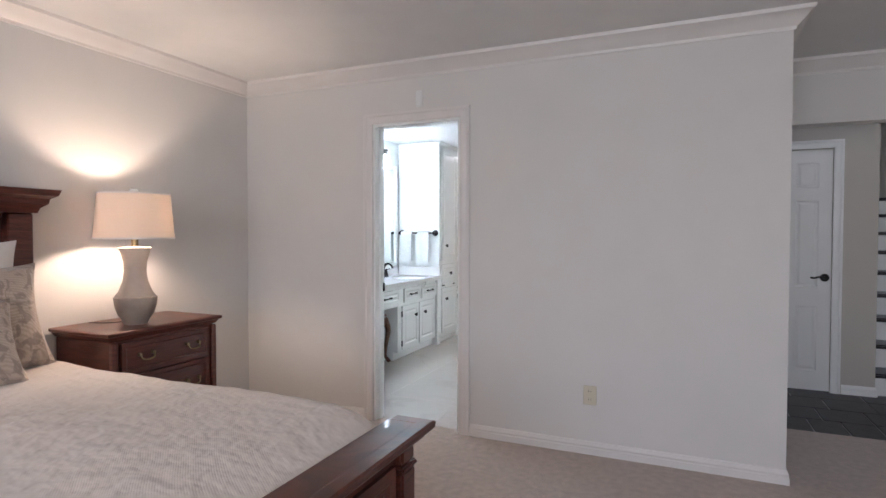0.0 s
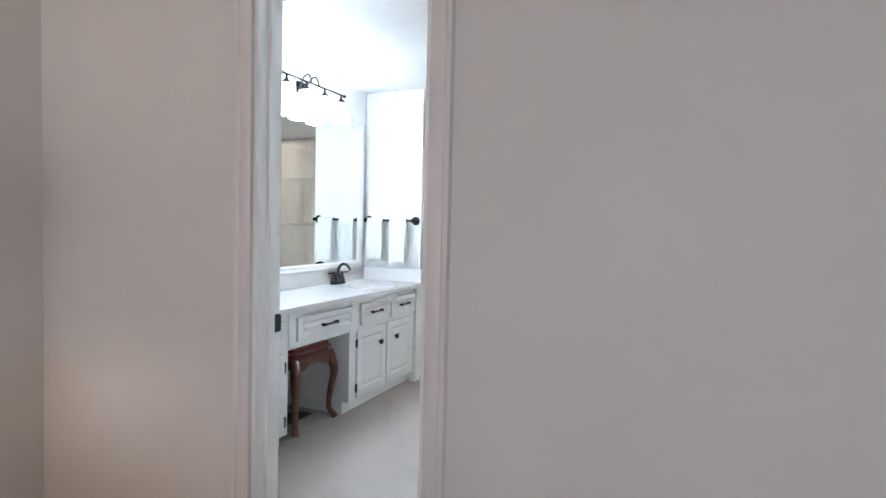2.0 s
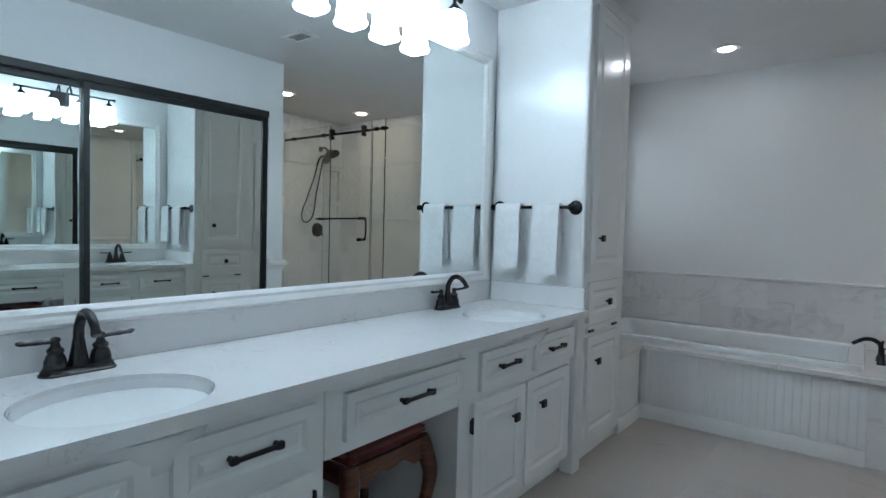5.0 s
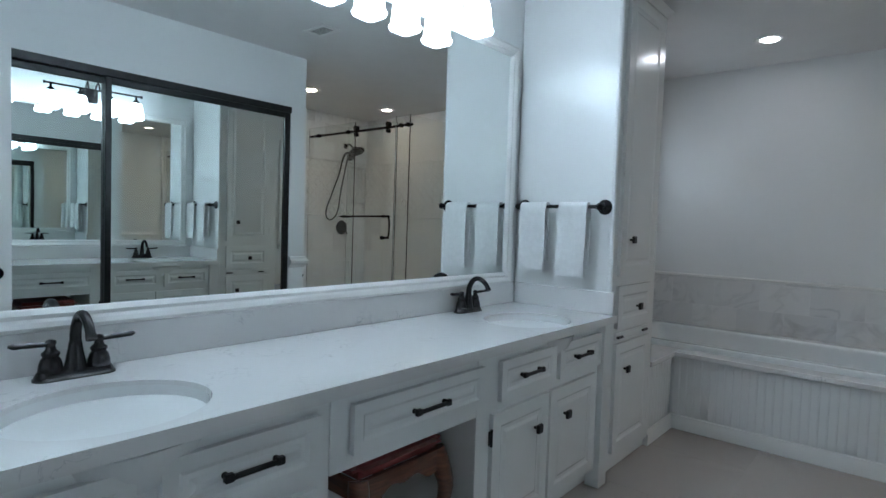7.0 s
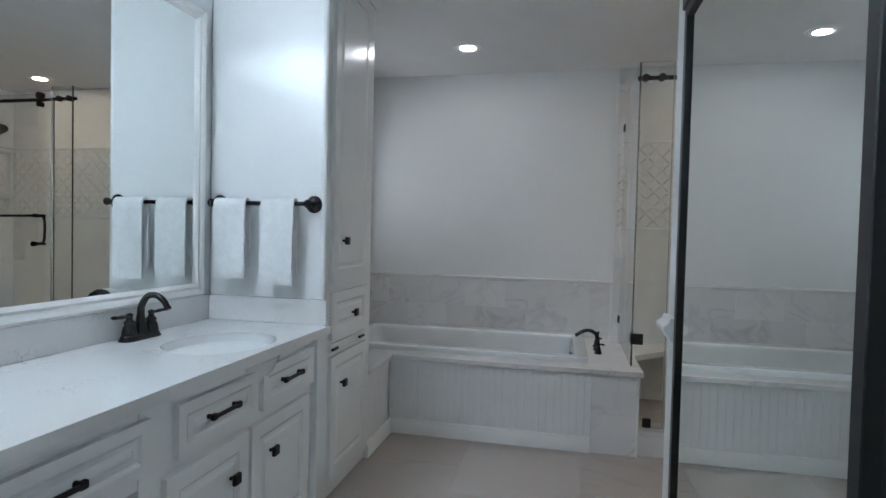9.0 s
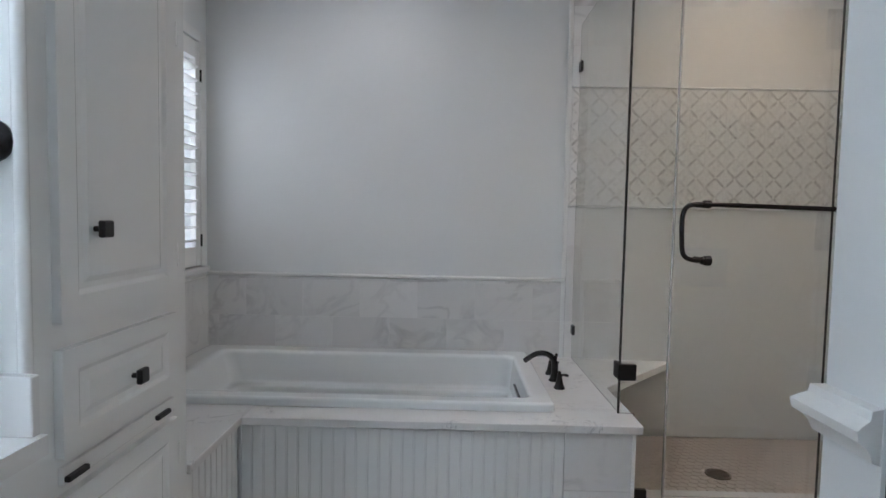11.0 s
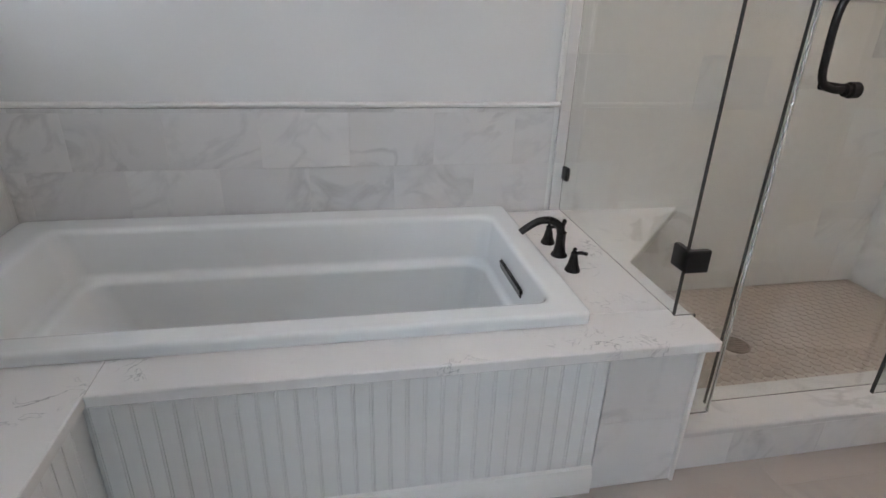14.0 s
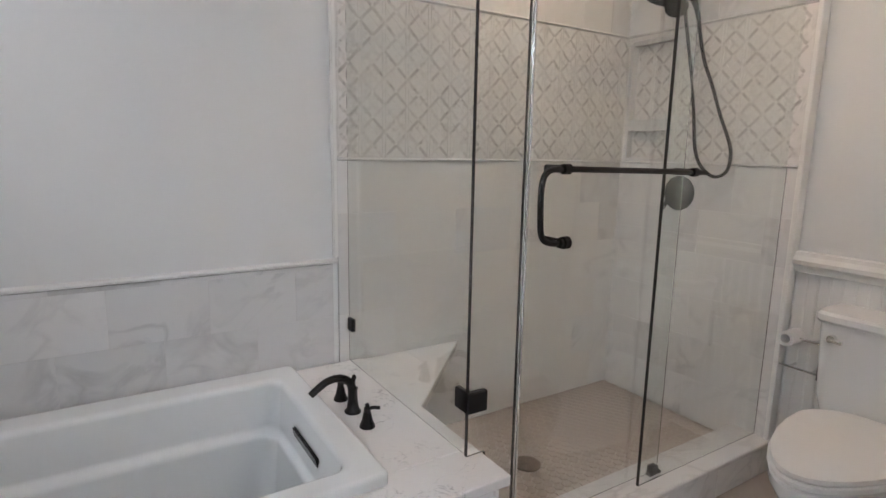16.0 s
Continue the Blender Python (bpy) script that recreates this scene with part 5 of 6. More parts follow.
box(b, (-3.272, wy0 + 0.05, wz0 + 0.05), (-3.268, wy1 - 0.05, wz1 - 0.05))
pane = part("pane", b, GLASS, win, smooth=False)
pane.visible_shadow = False
b = B()
prism(b, [(0, 0), (0.03, 0), (0.034, 0.012), (0.026, 0.024), (0.05, 0.032), (0.054, 0.05), (0.05, 0.058), (0, 0.058)], (WX, wy0 - 0.04, 0.862), (WX, wy1 + 0.03, 0.862), (1, 0, 0), (0, 0))
part("window_sill", b, TRIM, win)
sf = thing("window_shutter", (0, 0, 0), "white plantation shutter with open louvres and a tilt rod", "shutter")
b = B()
box(b, (WX + 0.001, wy0 - 0.04, 0.922), (WX + 0.03, wy0 + 0.005, 2.06), 0.003)
box(b, (WX + 0.001, wy1 - 0.01, 0.922), (WX + 0.03, wy1 + 0.035, 2.06), 0.003)
box(b, (WX + 0.001, wy0 + 0.005, 2.01), (WX + 0.03, wy1 - 0.01, 2.06), 0.003)
part("outer_frame", b, TRIM, sf, smooth=False)
for pa, pb in ((wy0 + 0.008, 7.225), (7.23, wy1 - 0.013)):
    b = B()
    box(b, (WX - 0.004, pa, 0.925), (WX + 0.026, pa + 0.045, 2.005), 0.003)
    box(b, (WX - 0.004, pb - 0.045, 0.925), (WX + 0.026, pb, 2.005), 0.003)
    box(b, (WX - 0.004, pa + 0.045, 0.925), (WX + 0.026, pb - 0.045, 1.02), 0.003)
    box(b, (WX - 0.004, pa + 0.045, 1.92), (WX + 0.026, pb - 0.045, 2.005), 0.003)
    pn = part("shutter_panel", b, TRIM, sf, smooth=False)
    for k in range(14):
        z = 1.05 + k * 0.0635
        b = B()
        t = B()
        lathe(t, [(1, pa + 0.047), (1, pb - 0.047)], n=14, sx=0.031, sy=0.0055)
        bmesh.ops.transform(t, matrix=pose(WX + 0.011, 0, z, 0, -12, 0) @ Matrix(((1, 0, 0, 0), (0, 0, 1, 0), (0, 1, 0, 0), (0, 0, 0, 1))), verts=t.verts)
        join(b, t)
        bmesh.ops.recalc_face_normals(b, faces=b.faces[:])
        part("louvre", b, TRIM, pn)
    b = B()
    yc = (pa + pb) / 2 + 0.01
    box(b, (WX + 0.040, yc - 0.006, 1.03), (WX + 0.05, yc + 0.006, 1.90), 0.002)
    part("tilt_rod", b, TRIM, pn)
    for z in (1.05, 1.85):
        b = B()
        box(b, (WX + 0.026, pb - 0.004, z - 0.03), (WX + 0.033, pb + 0.006, z + 0.03), 0.001)
        part("hinge", b, BRONZE, pn, "dark bronze hinge")

# ---- shower ----
SX0, SX1, SYF = -1.245, 0.215, 7.005
b = B()
box(b, (SX0, SYF, -0.005), (0.258, 7.165, 0.115))
sh_curb = setting("shower_curb", b, GROUT, "low tiled shower curb with a pale marble cap", "curb")
b = B()
box(b, (SX0 - 0.01, SYF - 0.012, 0.115), (0.258, 7.175, 0.137), 0.004)
part("cap", b, MARBLE, sh_curb, smooth=False)
b = B()
box(b, (SX0, 7.165, -0.005), (SX1 + 0.045, BY, 0.066))
pan = setting("floor_shower", b, SHOWERGROUT, "hexagon mosaic shower floor", "tile floor")
b = B()
lathe(b, [(0.055, 0), (0.055, 0.004), (0.048, 0.005), (0.046, 0.003)], at=(-0.70, 7.46, 0.0705), n=24)
for k in range(-3, 4):
    hw = math.sqrt(0.044 ** 2 - (k * 0.012) ** 2)
    box(b, (-0.70 - hw, 7.46 + k * 0.012 - 0.003, 0.0735), (-0.70 + hw, 7.46 + k * 0.012 + 0.003, 0.0755))
solo("shower_drain", b, DRAIN, "round dark bronze shower drain grate", "drain")

# corner bench
b = B()
lo = [b.verts.new((x, y, 0.432)) for x, y in ((-1.222, BY - 0.004), (-1.222, 7.395), (-0.76, BY - 0.004))]
hi = [b.verts.new((x, y, 0.468)) for x, y in ((-1.222, BY - 0.004), (-1.222, 7.395), (-0.76, BY - 0.004))]
b.faces.new(lo[::-1])
b.faces.new(hi)
for k in range(3):
    b.faces.new((lo[k], lo[(k + 1) % 3], hi[(k + 1) % 3], hi[k]))
bmesh.ops.recalc_face_normals(b, faces=b.faces[:])
bmesh.ops.bevel(b, geom=b.edges[:], offset=0.003, segments=1, affect="EDGES")
solo("shower_bench", b, QUARTZ, "triangular quartz corner bench in the shower", "bench", smooth=False)

# glass enclosure
GX, GY = -1.275, 7.06
enc = thing("shower_enclosure", (GX, GY, 0.137), "frameless glass shower enclosure with a sliding door", "shower screen")


def pane_of(name, p, q, parent=enc):
    b = B()
    box(b, tuple(Vector(p) - Vector((GX, GY, 0.137))), tuple(Vector(q) - Vector((GX, GY, 0.137))), 0.0008)
    ob = part(name, b, GLASS, parent, "clear tempered glass", False)
    ob.visible_shadow = False
    return ob


def encpart(name, bm, m, parent=enc, label="", smooth=True):
    bmesh.ops.translate(bm, vec=(-GX, -GY, -0.137), verts=bm.verts)
    return part(name, bm, m, parent, label, smooth)


pane_of("return_panel", (GX, GY + 0.012, DZ + 0.002), (GX + 0.007, BY - 0.004, 2.16))
# the panel beside the door is notched over the tub deck
b = B()
outline = ((GX, DZ + 0.002), (-1.215, DZ + 0.002), (-1.215, 0.14), (-1.10, 0.14), (-1.10, 2.16), (GX, 2.16))
near = [b.verts.new((x - GX, 0, z - 0.137)) for x, z in outline]
far = [b.verts.new((x - GX, 0.01, z - 0.137)) for x, z in outline]
b.faces.new(near)
b.faces.new(far[::-1])
for k in range(6):
    b.faces.new((near[k], far[k], far[(k + 1) % 6], near[(k + 1) % 6]))
bmesh.ops.recalc_face_normals(b, faces=b.faces[:])
part("notched_panel", b, GLASS, enc, "clear tempered glass", False).visible_shadow = False
pane_of("fixed_panel", (-0.53, GY + 0.001, 0.14), (SX1 - 0.004, GY + 0.011, 2.16))
door = pane_of("sliding_door", (-1.09, GY + 0.03, 0.15), (-0.40, GY + 0.038, 2.12))
b = B()
rod(b, (GX - 0.012, GY + 0.02, 2.075), (SX1 - 0.002, GY + 0.02, 2.075), 0.0125, 14)
encpart("rail", b, BRONZE, label="oil-rubbed bronze sliding rail")
for x in (GX + 0.03, -1.16, -0.42, 0.05):
    b = B()
    rod(b, (x, GY - 0.006, 2.075), (x, GY + 0.03, 2.075), 0.02, 14)
    encpart("rail_standoff", b, BRONZE)
for x in (-0.97, -0.52):
    b = B()
    rod(b, (x, GY + 0.012, 2.108), (x, GY + 0.052, 2.108), 0.024, 18)
    rod(b, (x, GY + 0.012, 2.045), (x, GY + 0.052, 2.045), 0.018, 18)
    box(b, (x - 0.01, GY + 0.026, 2.03), (x + 0.01, GY + 0.044, 2.12), 0.002)
    encpart("roller", b, BRONZE, door, "bronze door roller")
# handle: towel rail outside that turns down into a pull
b = B()
yh = GY - 0.035
tube(b, [(-0.376, yh, 1.238), (-0.516, yh, 1.241), (-1.001, yh, 1.25)] + curve([(-1.001, yh, 1.25), (-1.061, yh, 1.245), (-1.084, yh, 1.21), (-1.084, yh, 1.12), (-1.076, yh, 1.07), (-1.046, yh, 1.052), (-1.001, yh, 1.05)], 6)[1:], 0.0086, 12)
for x, z in ((-1.001, 1.25), (-0.436, 1.239), (-1.001, 1.05)):
    rod(b, (x, yh - 0.006, z), (x, GY + 0.045, z), 0.011)
    rod(b, (x - 0.012, yh, z), (x + 0.012, yh, z), 0.0145)
rod(b, (-1.001, yh, 1.05), (-0.981, yh, 1.05), 0.018)
encpart("towel_rail_handle", b, BRONZE, door, "oil-rubbed bronze rail and pull handle")
for nm, x, y, z, ww in (("corner_clamp", GX, GY, 0.63, 1),):
    b = B()
    box(b, (x - 0.006, y - 0.006, z - 0.03), (x + 0.016, y + 0.06, z + 0.03), 0.003)
    box(b, (x - 0.006, y - 0.0065, z - 0.03), (x + 0.06, y + 0.017, z + 0.03), 0.003)
    encpart(nm, b, BLACK, label="square black glass clamp", smooth=False)
for z in (0.625, 1.95):
    b = B()
    box(b, (GX - 0.006, BY - 0.045, z - 0.025), (GX + 0.016, BY - 0.003, z + 0.025), 0.003)
    encpart("wall_clamp", b, BLACK, label="square black glass clamp", smooth=False)
b = B()
box(b, (-1.205, GY - 0.006, 0.139), (-1.16, GY + 0.016, 0.19), 0.003)
encpart("curb_clamp", b, BLACK, label="square black glass clamp", smooth=False)
b = B()
box(b, (-0.445, GY + 0.022, 0.138), (-0.385, GY + 0.05, 0.15), 0.002)
box(b, (-0.44, GY + 0.022, 0.148), (-0.405, GY + 0.029, 0.175), 0.002)
box(b, (-0.44, GY + 0.04, 0.148), (-0.405, GY + 0.05, 0.175), 0.002)
encpart("floor_guide", b, BLACK, label="black door guide on the curb", smooth=False)
b = B()
box(b, (-1.0998, GY, 0.14), (-1.0945, GY + 0.016, 2.16), 0.001)
encpart("edge_seal", b, SEAL)
# dark polished edges of the panes
for p, q, par in (((-0.5322, GY + 0.001, 0.14), (-0.5302, GY + 0.011, 2.16), enc), ((GX - 0.0022, GY, DZ + 0.002), (GX - 0.0002, GY + 0.010, 2.16), enc), ((-1.0922, GY + 0.030, 0.15), (-1.0902, GY + 0.038, 2.12), door)):
    b = B()
    box(b, p, q)
    encpart("glass_edge", b, RUBBER, par, "dark green-black glass edge", False)

# shower fittings on the wall at x = SX1
sd = thing("shower_set", (SX1, 7.56, 1.98), "oil-rubbed bronze shower head with hand shower and hose", "shower head")
b = B()
lathe(b, [(0.03, 0), (0.03, 0.006), (0.018, 0.014)], m=pose(0, 0, 0.06, 0, -90, 0), n=18)
tube(b, curve([(-0.01, 0, 0.06), (-0.06, 0, 0.075), (-0.11, 0, 0.055), (-0.135, 0, 0.02)], 6), 0.011, 10)
part("arm", b, BRONZE, sd)
b = B()
lathe(b, [(0.018, 0.05), (0.022, 0.03), (0.055, 0.012), (0.085, 0.004), (0.088, -0.006), (0.08, -0.01)], m=pose(-0.20, 0.0, -0.01, 0, 28, 0), n=28)
rod(b, (-0.135, 0, 0.025), (-0.18, 0, 0.02), 0.016)
part("rain_head", b, BRONZE, sd)
b = B()
lathe(b, [(0.014, 0.03), (0.03, 0.01), (0.045, 0), (0.045, -0.008), (0.04, -0.01)], m=pose(-0.17, -0.055, -0.075, 0, 55, 30), n=22)
tube(b, curve([(-0.15, -0.05, -0.055), (-0.115, -0.06, -0.03), (-0.08, -0.075, -0.055), (-0.055, -0.085, -0.12)], 5), 0.012, 10)
part("hand_shower", b, BRONZE, sd)
b = B()
tube(b, curve([(-0.055, -0.085, -0.12), (-0.045, -0.12, -0.28), (-0.04, -0.165, -0.39), (-0.045, -0.22, -0.52), (-0.045, -0.28, -0.66), (-0.045, -0.27, -0.755), (-0.045, -0.2, -0.77), (-0.045, -0.125, -0.68), (-0.05, -0.09, -0.45), (-0.09, -0.03, -0.05)], 8), 0.0075, 8)
part("hose", b, BRONZE, sd, "dark bronze flexible hose")
vl = thing("shower_valve", (SX1, 7.53, 1.12), "round oil-rubbed bronze shower valve plate with lever", "valve")
b = B()
lathe(b, [(0.08, 0.0), (0.08, 0.006), (0.07, 0.012), (0.03, 0.018), (0.028, 0.05), (0.02, 0.056)], m=pose(0, 0, 0, 0, -90, 0), n=32)
part("plate", b, BRONZE, vl)
b = B()
tube(b, curve([(-0.045, 0, 0), (-0.05, 0.03, -0.04), (-0.05, 0.05, -0.075)], 5), 0.009, 8)
part("lever", b, BRONZE, vl)

# ---- toilet corner ----
TYC = 6.60


def egg(bm, x_back, x_front, hw, z, n=28, sq=0.0):
    """An egg-shaped ring that points to -x."""
    out = []
    for k in range(n):
        a = 2 * math.pi * k / n
        c, s = math.cos(a), math.sin(a)
        xm = x_back - hw * 0.75
        x = xm + (x_back - xm) * c if c > 0 else xm + (xm - x_front) * c
        out.append(bm.verts.new((x, TYC + hw * s * (1 - 0.12 * max(-c, 0) ** 2), z)))
    return out


to = thing("toilet", (0, 0, 0), "white ceramic two-piece toilet with a closed lid", "toilet")
b = B()
rings = [egg(b, 0.06, -0.465, 0.128, 0.0), egg(b, 0.06, -0.465, 0.126, 0.012), egg(b, 0.06, -0.435, 0.116, 0.07), egg(b, 0.06, -0.405, 0.108, 0.14), egg(b, 0.06, -0.385, 0.108, 0.19), egg(b, 0.06, -0.40, 0.13, 0.225), egg(b, 0.07, -0.455, 0.165, 0.29), egg(b, 0.08, -0.505, 0.182, 0.355), egg(b, 0.08, -0.51, 0.186, 0.385), egg(b, 0.075, -0.50, 0.178, 0.392)]
loft(b, rings, True, True)
box(b, (0.0, TYC - 0.10, 0.0), (0.20, TYC + 0.10, 0.385), 0.03, 3)
bmesh.ops.recalc_face_normals(b, faces=b.faces[:])
part("bowl", b, CERAMIC, to)
b = B()
loft(b, [egg(b, 0.055, -0.505, 0.182, 0.393), egg(b, 0.058, -0.512, 0.187, 0.398), egg(b, 0.058, -0.512, 0.187, 0.41), egg(b, 0.055, -0.506, 0.183, 0.415)], True, True)
bmesh.ops.recalc_face_normals(b, faces=b.faces[:])
part("seat", b, WHITEPLASTIC, to)
b = B()
loft(b, [egg(b, 0.055, -0.50, 0.18, 0.416), egg(b, 0.058, -0.506, 0.184, 0.42), egg(b, 0.058, -0.502, 0.182, 0.432), egg(b, 0.05, -0.46, 0.16, 0.44), egg(b, 0.03, -0.30, 0.10, 0.444)], True, True)
bmesh.ops.recalc_face_normals(b, faces=b.faces[:])
part("lid", b, WHITEPLASTIC, to)
b = B()
loft(b, [rr_ring(b, 0.075, 0.235, TYC - 0.195, TYC + 0.195, 0.04, 0.385), rr_ring(b, 0.062, 0.238, TYC - 0.21, TYC + 0.21, 0.04, 0.46), rr_ring(b, 0.055, 0.238, TYC - 0.222, TYC + 0.222, 0.04, 0.725)], True, True)
part("tank", b, CERAMIC, to)
b = B()
loft(b, [rr_ring(b, 0.05, 0.24, TYC - 0.228, TYC + 0.228, 0.04, 0.7255), rr_ring(b, 0.042, 0.242, TYC - 0.235, TYC + 0.235, 0.045, 0.735), rr_ring(b, 0.042, 0.242, TYC - 0.235, TYC + 0.235, 0.045, 0.755), rr_ring(b, 0.052, 0.236, TYC - 0.225, TYC + 0.225, 0.04, 0.765)], True, True)
part("tank_lid", b, CERAMIC, to)
b = B()
rod(b, (0.056, TYC + 0.165, 0.675), (0.036, TYC + 0.165, 0.675), 0.014, 14)
tube(b, [(0.036, TYC + 0.165, 0.675), (0.028, TYC + 0.15, 0.674), (0.028, TYC + 0.125, 0.672)], 0.007, 8)
part("flush_lever", b, CHROME, to, "chrome flush lever")

ph = thing("toilet_paper_holder", (0.236, 6.93, 0.555), "black and chrome toilet paper holder with a white roll", "paper holder")
for z in (0.05, -0.07):
    b = B()
    for y in (0.0, 0.08):
        rod(b, (0.0, y - 0.06, z), (-0.055, y - 0.06, z), 0.005, 8)
    tube(b, [(-0.055, -0.085, z), (-0.055, 0.055, z)], 0.005, 8)
    part("arm", b, CHROME, ph, "polished chrome arm")
b = B()
rod(b, (-0.055, -0.085, 0.07), (-0.055, -0.085, -0.09), 0.006, 8)
part("upright", b, BLACK, ph, "black metal upright")
b = B()
prof = [(0.018, -0.045), (0.029, -0.045), (0.029, 0.045), (0.018, 0.045), (0.018, -0.045)]
lathe(b, prof, m=pose(-0.06, 0.022, 0.05, 0, 90, 0), n=24, caps=False)
part("paper_roll", b, TOWEL, ph, "white toilet paper roll")

# beadboard behind the toilet
wains = tagged(new("wainscot_toilet"), "white beadboard wainscot behind the toilet", "wainscot", kind="structure")
for k in range(24):
    y = 7.0 - k * BW
    piece("board", BEAD, (0.249, y, 0.0), wains, (0, 0, -90), (1, 1, 0.852))
b = B()
box(b, (0.205, 7.003, 0.0), (0.2585, 7.022, CE - 0.004), 0.003)
setting("tile_edge_trim", b, TRIM, "white edge trim between shower tile and painted wall", "trim")

# ceiling fittings
for i, (cx, cy) in enumerate(CANS):
    r = thing("recessed_light", (cx, cy, CE), "round lit recessed ceiling light with a white trim ring", "ceiling light", "recessed lights")
    b = B()
    prof = [(0.062, -0.001), (0.088, -0.001), (0.09, -0.006), (0.08, -0.011), (0.062, -0.008), (0.062, -0.001)]
    lathe(b, prof, n=32, caps=False)
    part("trim_ring", b, TRIM, r)
    b = B()
    lathe(b, [(0.062, -0.003), (0.06, -0.006), (0.05, -0.0075)], n=32)
    part("reflector", b, TRIM, r, "white reflector")
    b = B()
    lathe(b, [(0.047, -0.0078), (0.047, -0.0092), (0.036, -0.0104)], n=20)
    part("lens", b, CANLENS if i == 0 else WARMLENS, r, "glowing lens")
vent = thing("ceiling_vent", (-1.89, 5.63, CE), "white ceiling air vent with dark slots", "vent")
vent.scale = (0.62, 0.62, 1)
b = B()
for p, q in (((-0.16, -0.11, -0.008), (0.16, -0.07, 0)), ((-0.16, 0.07, -0.008), (0.16, 0.11, 0)), ((-0.16, -0.07, -0.008), (-0.12, 0.07, 0)), ((0.12, -0.07, -0.008), (0.16, 0.07, 0))):
    box(b, p, q, 0.002)
part("vent_frame", b, TRIM, vent, smooth=False)
b = B()
box(b, (-0.12, -0.07, -0.003), (0.12, 0.07, -0.001))
part("backing", b, RUBBER, vent, smooth=False)
for k in range(7):
    b = B()
    box(b, (-0.12, -0.062 + 0.02 * k, -0.0042), (0.12, -0.057 + 0.02 * k, -0.003))
    part("slat", b, TRIM, vent, smooth=False)

# windows of the bedroom, behind the camera, and the added unseen foyer window
for nm, axis, c, u0, u1, za, zb in (("window_2", "y", -3.1, -1.6, 1.0, 0.7, 2.2), ("window_3", "x", 3.3, -0.1, 1.3, 0.7, 2.1), ("window_4_added", "x", 3.45, 4.4, 5.4, 0.9, 2.5)):
    b = B()
    um, t = (u0 + u1) / 2, 0.03
    bars = [(u0, u0 + 0.06, za, zb), (u1 - 0.06, u1, za, zb), (um - 0.03, um + 0.03, za, zb), (u0 + 0.06, um - 0.03, za, za + 0.06), (u0 + 0.06, um - 0.03, zb - 0.06, zb), (um + 0.03, u1 - 0.06, za, za + 0.06), (um + 0.03, u1 - 0.06, zb - 0.06, zb)]
    for a, c2, e, g in bars:
        if axis == "y":
            box(b, (a, c, e), (c2, c + t, g), 0.002)
        else:
            box(b, (c, a, e), (c + t, c2, g), 0.002)
    wo = setting(nm, b, TRIM, "white window frame", "window")

# ---- tiles, last ----


def tile_mesh(name, w, h, t, material, bevel=0.0006):
    """A thin tile in the xz plane with eased edges, its face towards -y."""
    return mesh_of(name, box(B(), (0, -t, 0), (w, 0, h), bevel), material)


_tiles = {}


def lay(parent, origin, right, w, h, u0, u1, z0, z1, offset, t, material, gap=0.0009, holes=(), name="tile", grey=()):
    """Running-bond tiles on an upright plane from u0 to u1 and z0 to z1; cut tiles at the ends."""
    rz = math.degrees(math.atan2(right[1], right[0]))
    row, plain = 0, material
    z = z0
    while z < z1 - 0.004:
        hh = min(h, z1 - z)
        u, col = u0 - (offset[row % 2] * w), 0
        while u < u1 - 0.004:
            material = GREYMARBLE if (row, col) in grey else plain
            a, c = max(u, u0), min(u + w, u1)
            if c - a > 0.012 and not any(a >= q[0] - 1e-3 and c <= q[1] + 1e-3 and z >= q[2] - 1e-3 and z + hh <= q[3] + 1e-3 for q in holes):
                key = (round(c - a, 3), round(hh, 3), material.name)
                if key not in _tiles:
                    _tiles[key] = tile_mesh(name, c - a - gap, hh - gap, t, material)
                piece(name, _tiles[key], (origin[0] + right[0] * (a + gap / 2), origin[1] + right[1] * (a + gap / 2), z + gap / 2), parent, (0, 0, rz))
            u, col = u + w, col + 1
        z += h
        row += 1


TW, TH = 0.288, 0.196
# behind the tub and under the window
tilewall = tagged(new("tile_wainscot_tub"), "white marble tile wainscot above the bathtub", "tile wall", kind="structure")
lay(tilewall, (WX, BY + 0.012), (1, 0), 0.2965, 0.188, 0.0, -1.335 - WX, DZ + 0.001, 0.866, (0.78, 0.30), 0.012, MARBLE, grey=((0, 1), (0, 3), (0, 6), (1, 6)))
lay(tilewall, (WX, TC1), (0, 1), TW, TH, 0.0, BY - TC1, DZ + 0.001, 0.862, (0.5, 0.0), 0.010, MARBLE)
PENCIL = [(0, 0), (0.010, 0.001), (0.016, 0.007), (0.016, 0.013), (0.010, 0.018), (0, 0.019)]
b = B()
prism(b, PENCIL, (WX + 0.012, BY + 0.01, 0.8665), (-1.316, BY + 0.01, 0.8665), (0, -1, 0), (0, 0))
part("pencil_trim", b, TRIM, tilewall)
b = B()
box(b, (WX, BY + 0.0012, DZ + 0.003), (-1.336, BY + 0.0118, 0.865))
box(b, (WX + 0.0002, TC1 + 0.001, DZ + 0.003), (WX + 0.0088, BY, 0.861))
part("grout", b, GROUT, tilewall, smooth=False)
b = B()
box(b, (-1.334, BY - 0.008, 0.8865), (-1.314, BY + 0.011, CE - 0.003), 0.005, 2)
part("upright_trim", b, TRIM, tilewall)
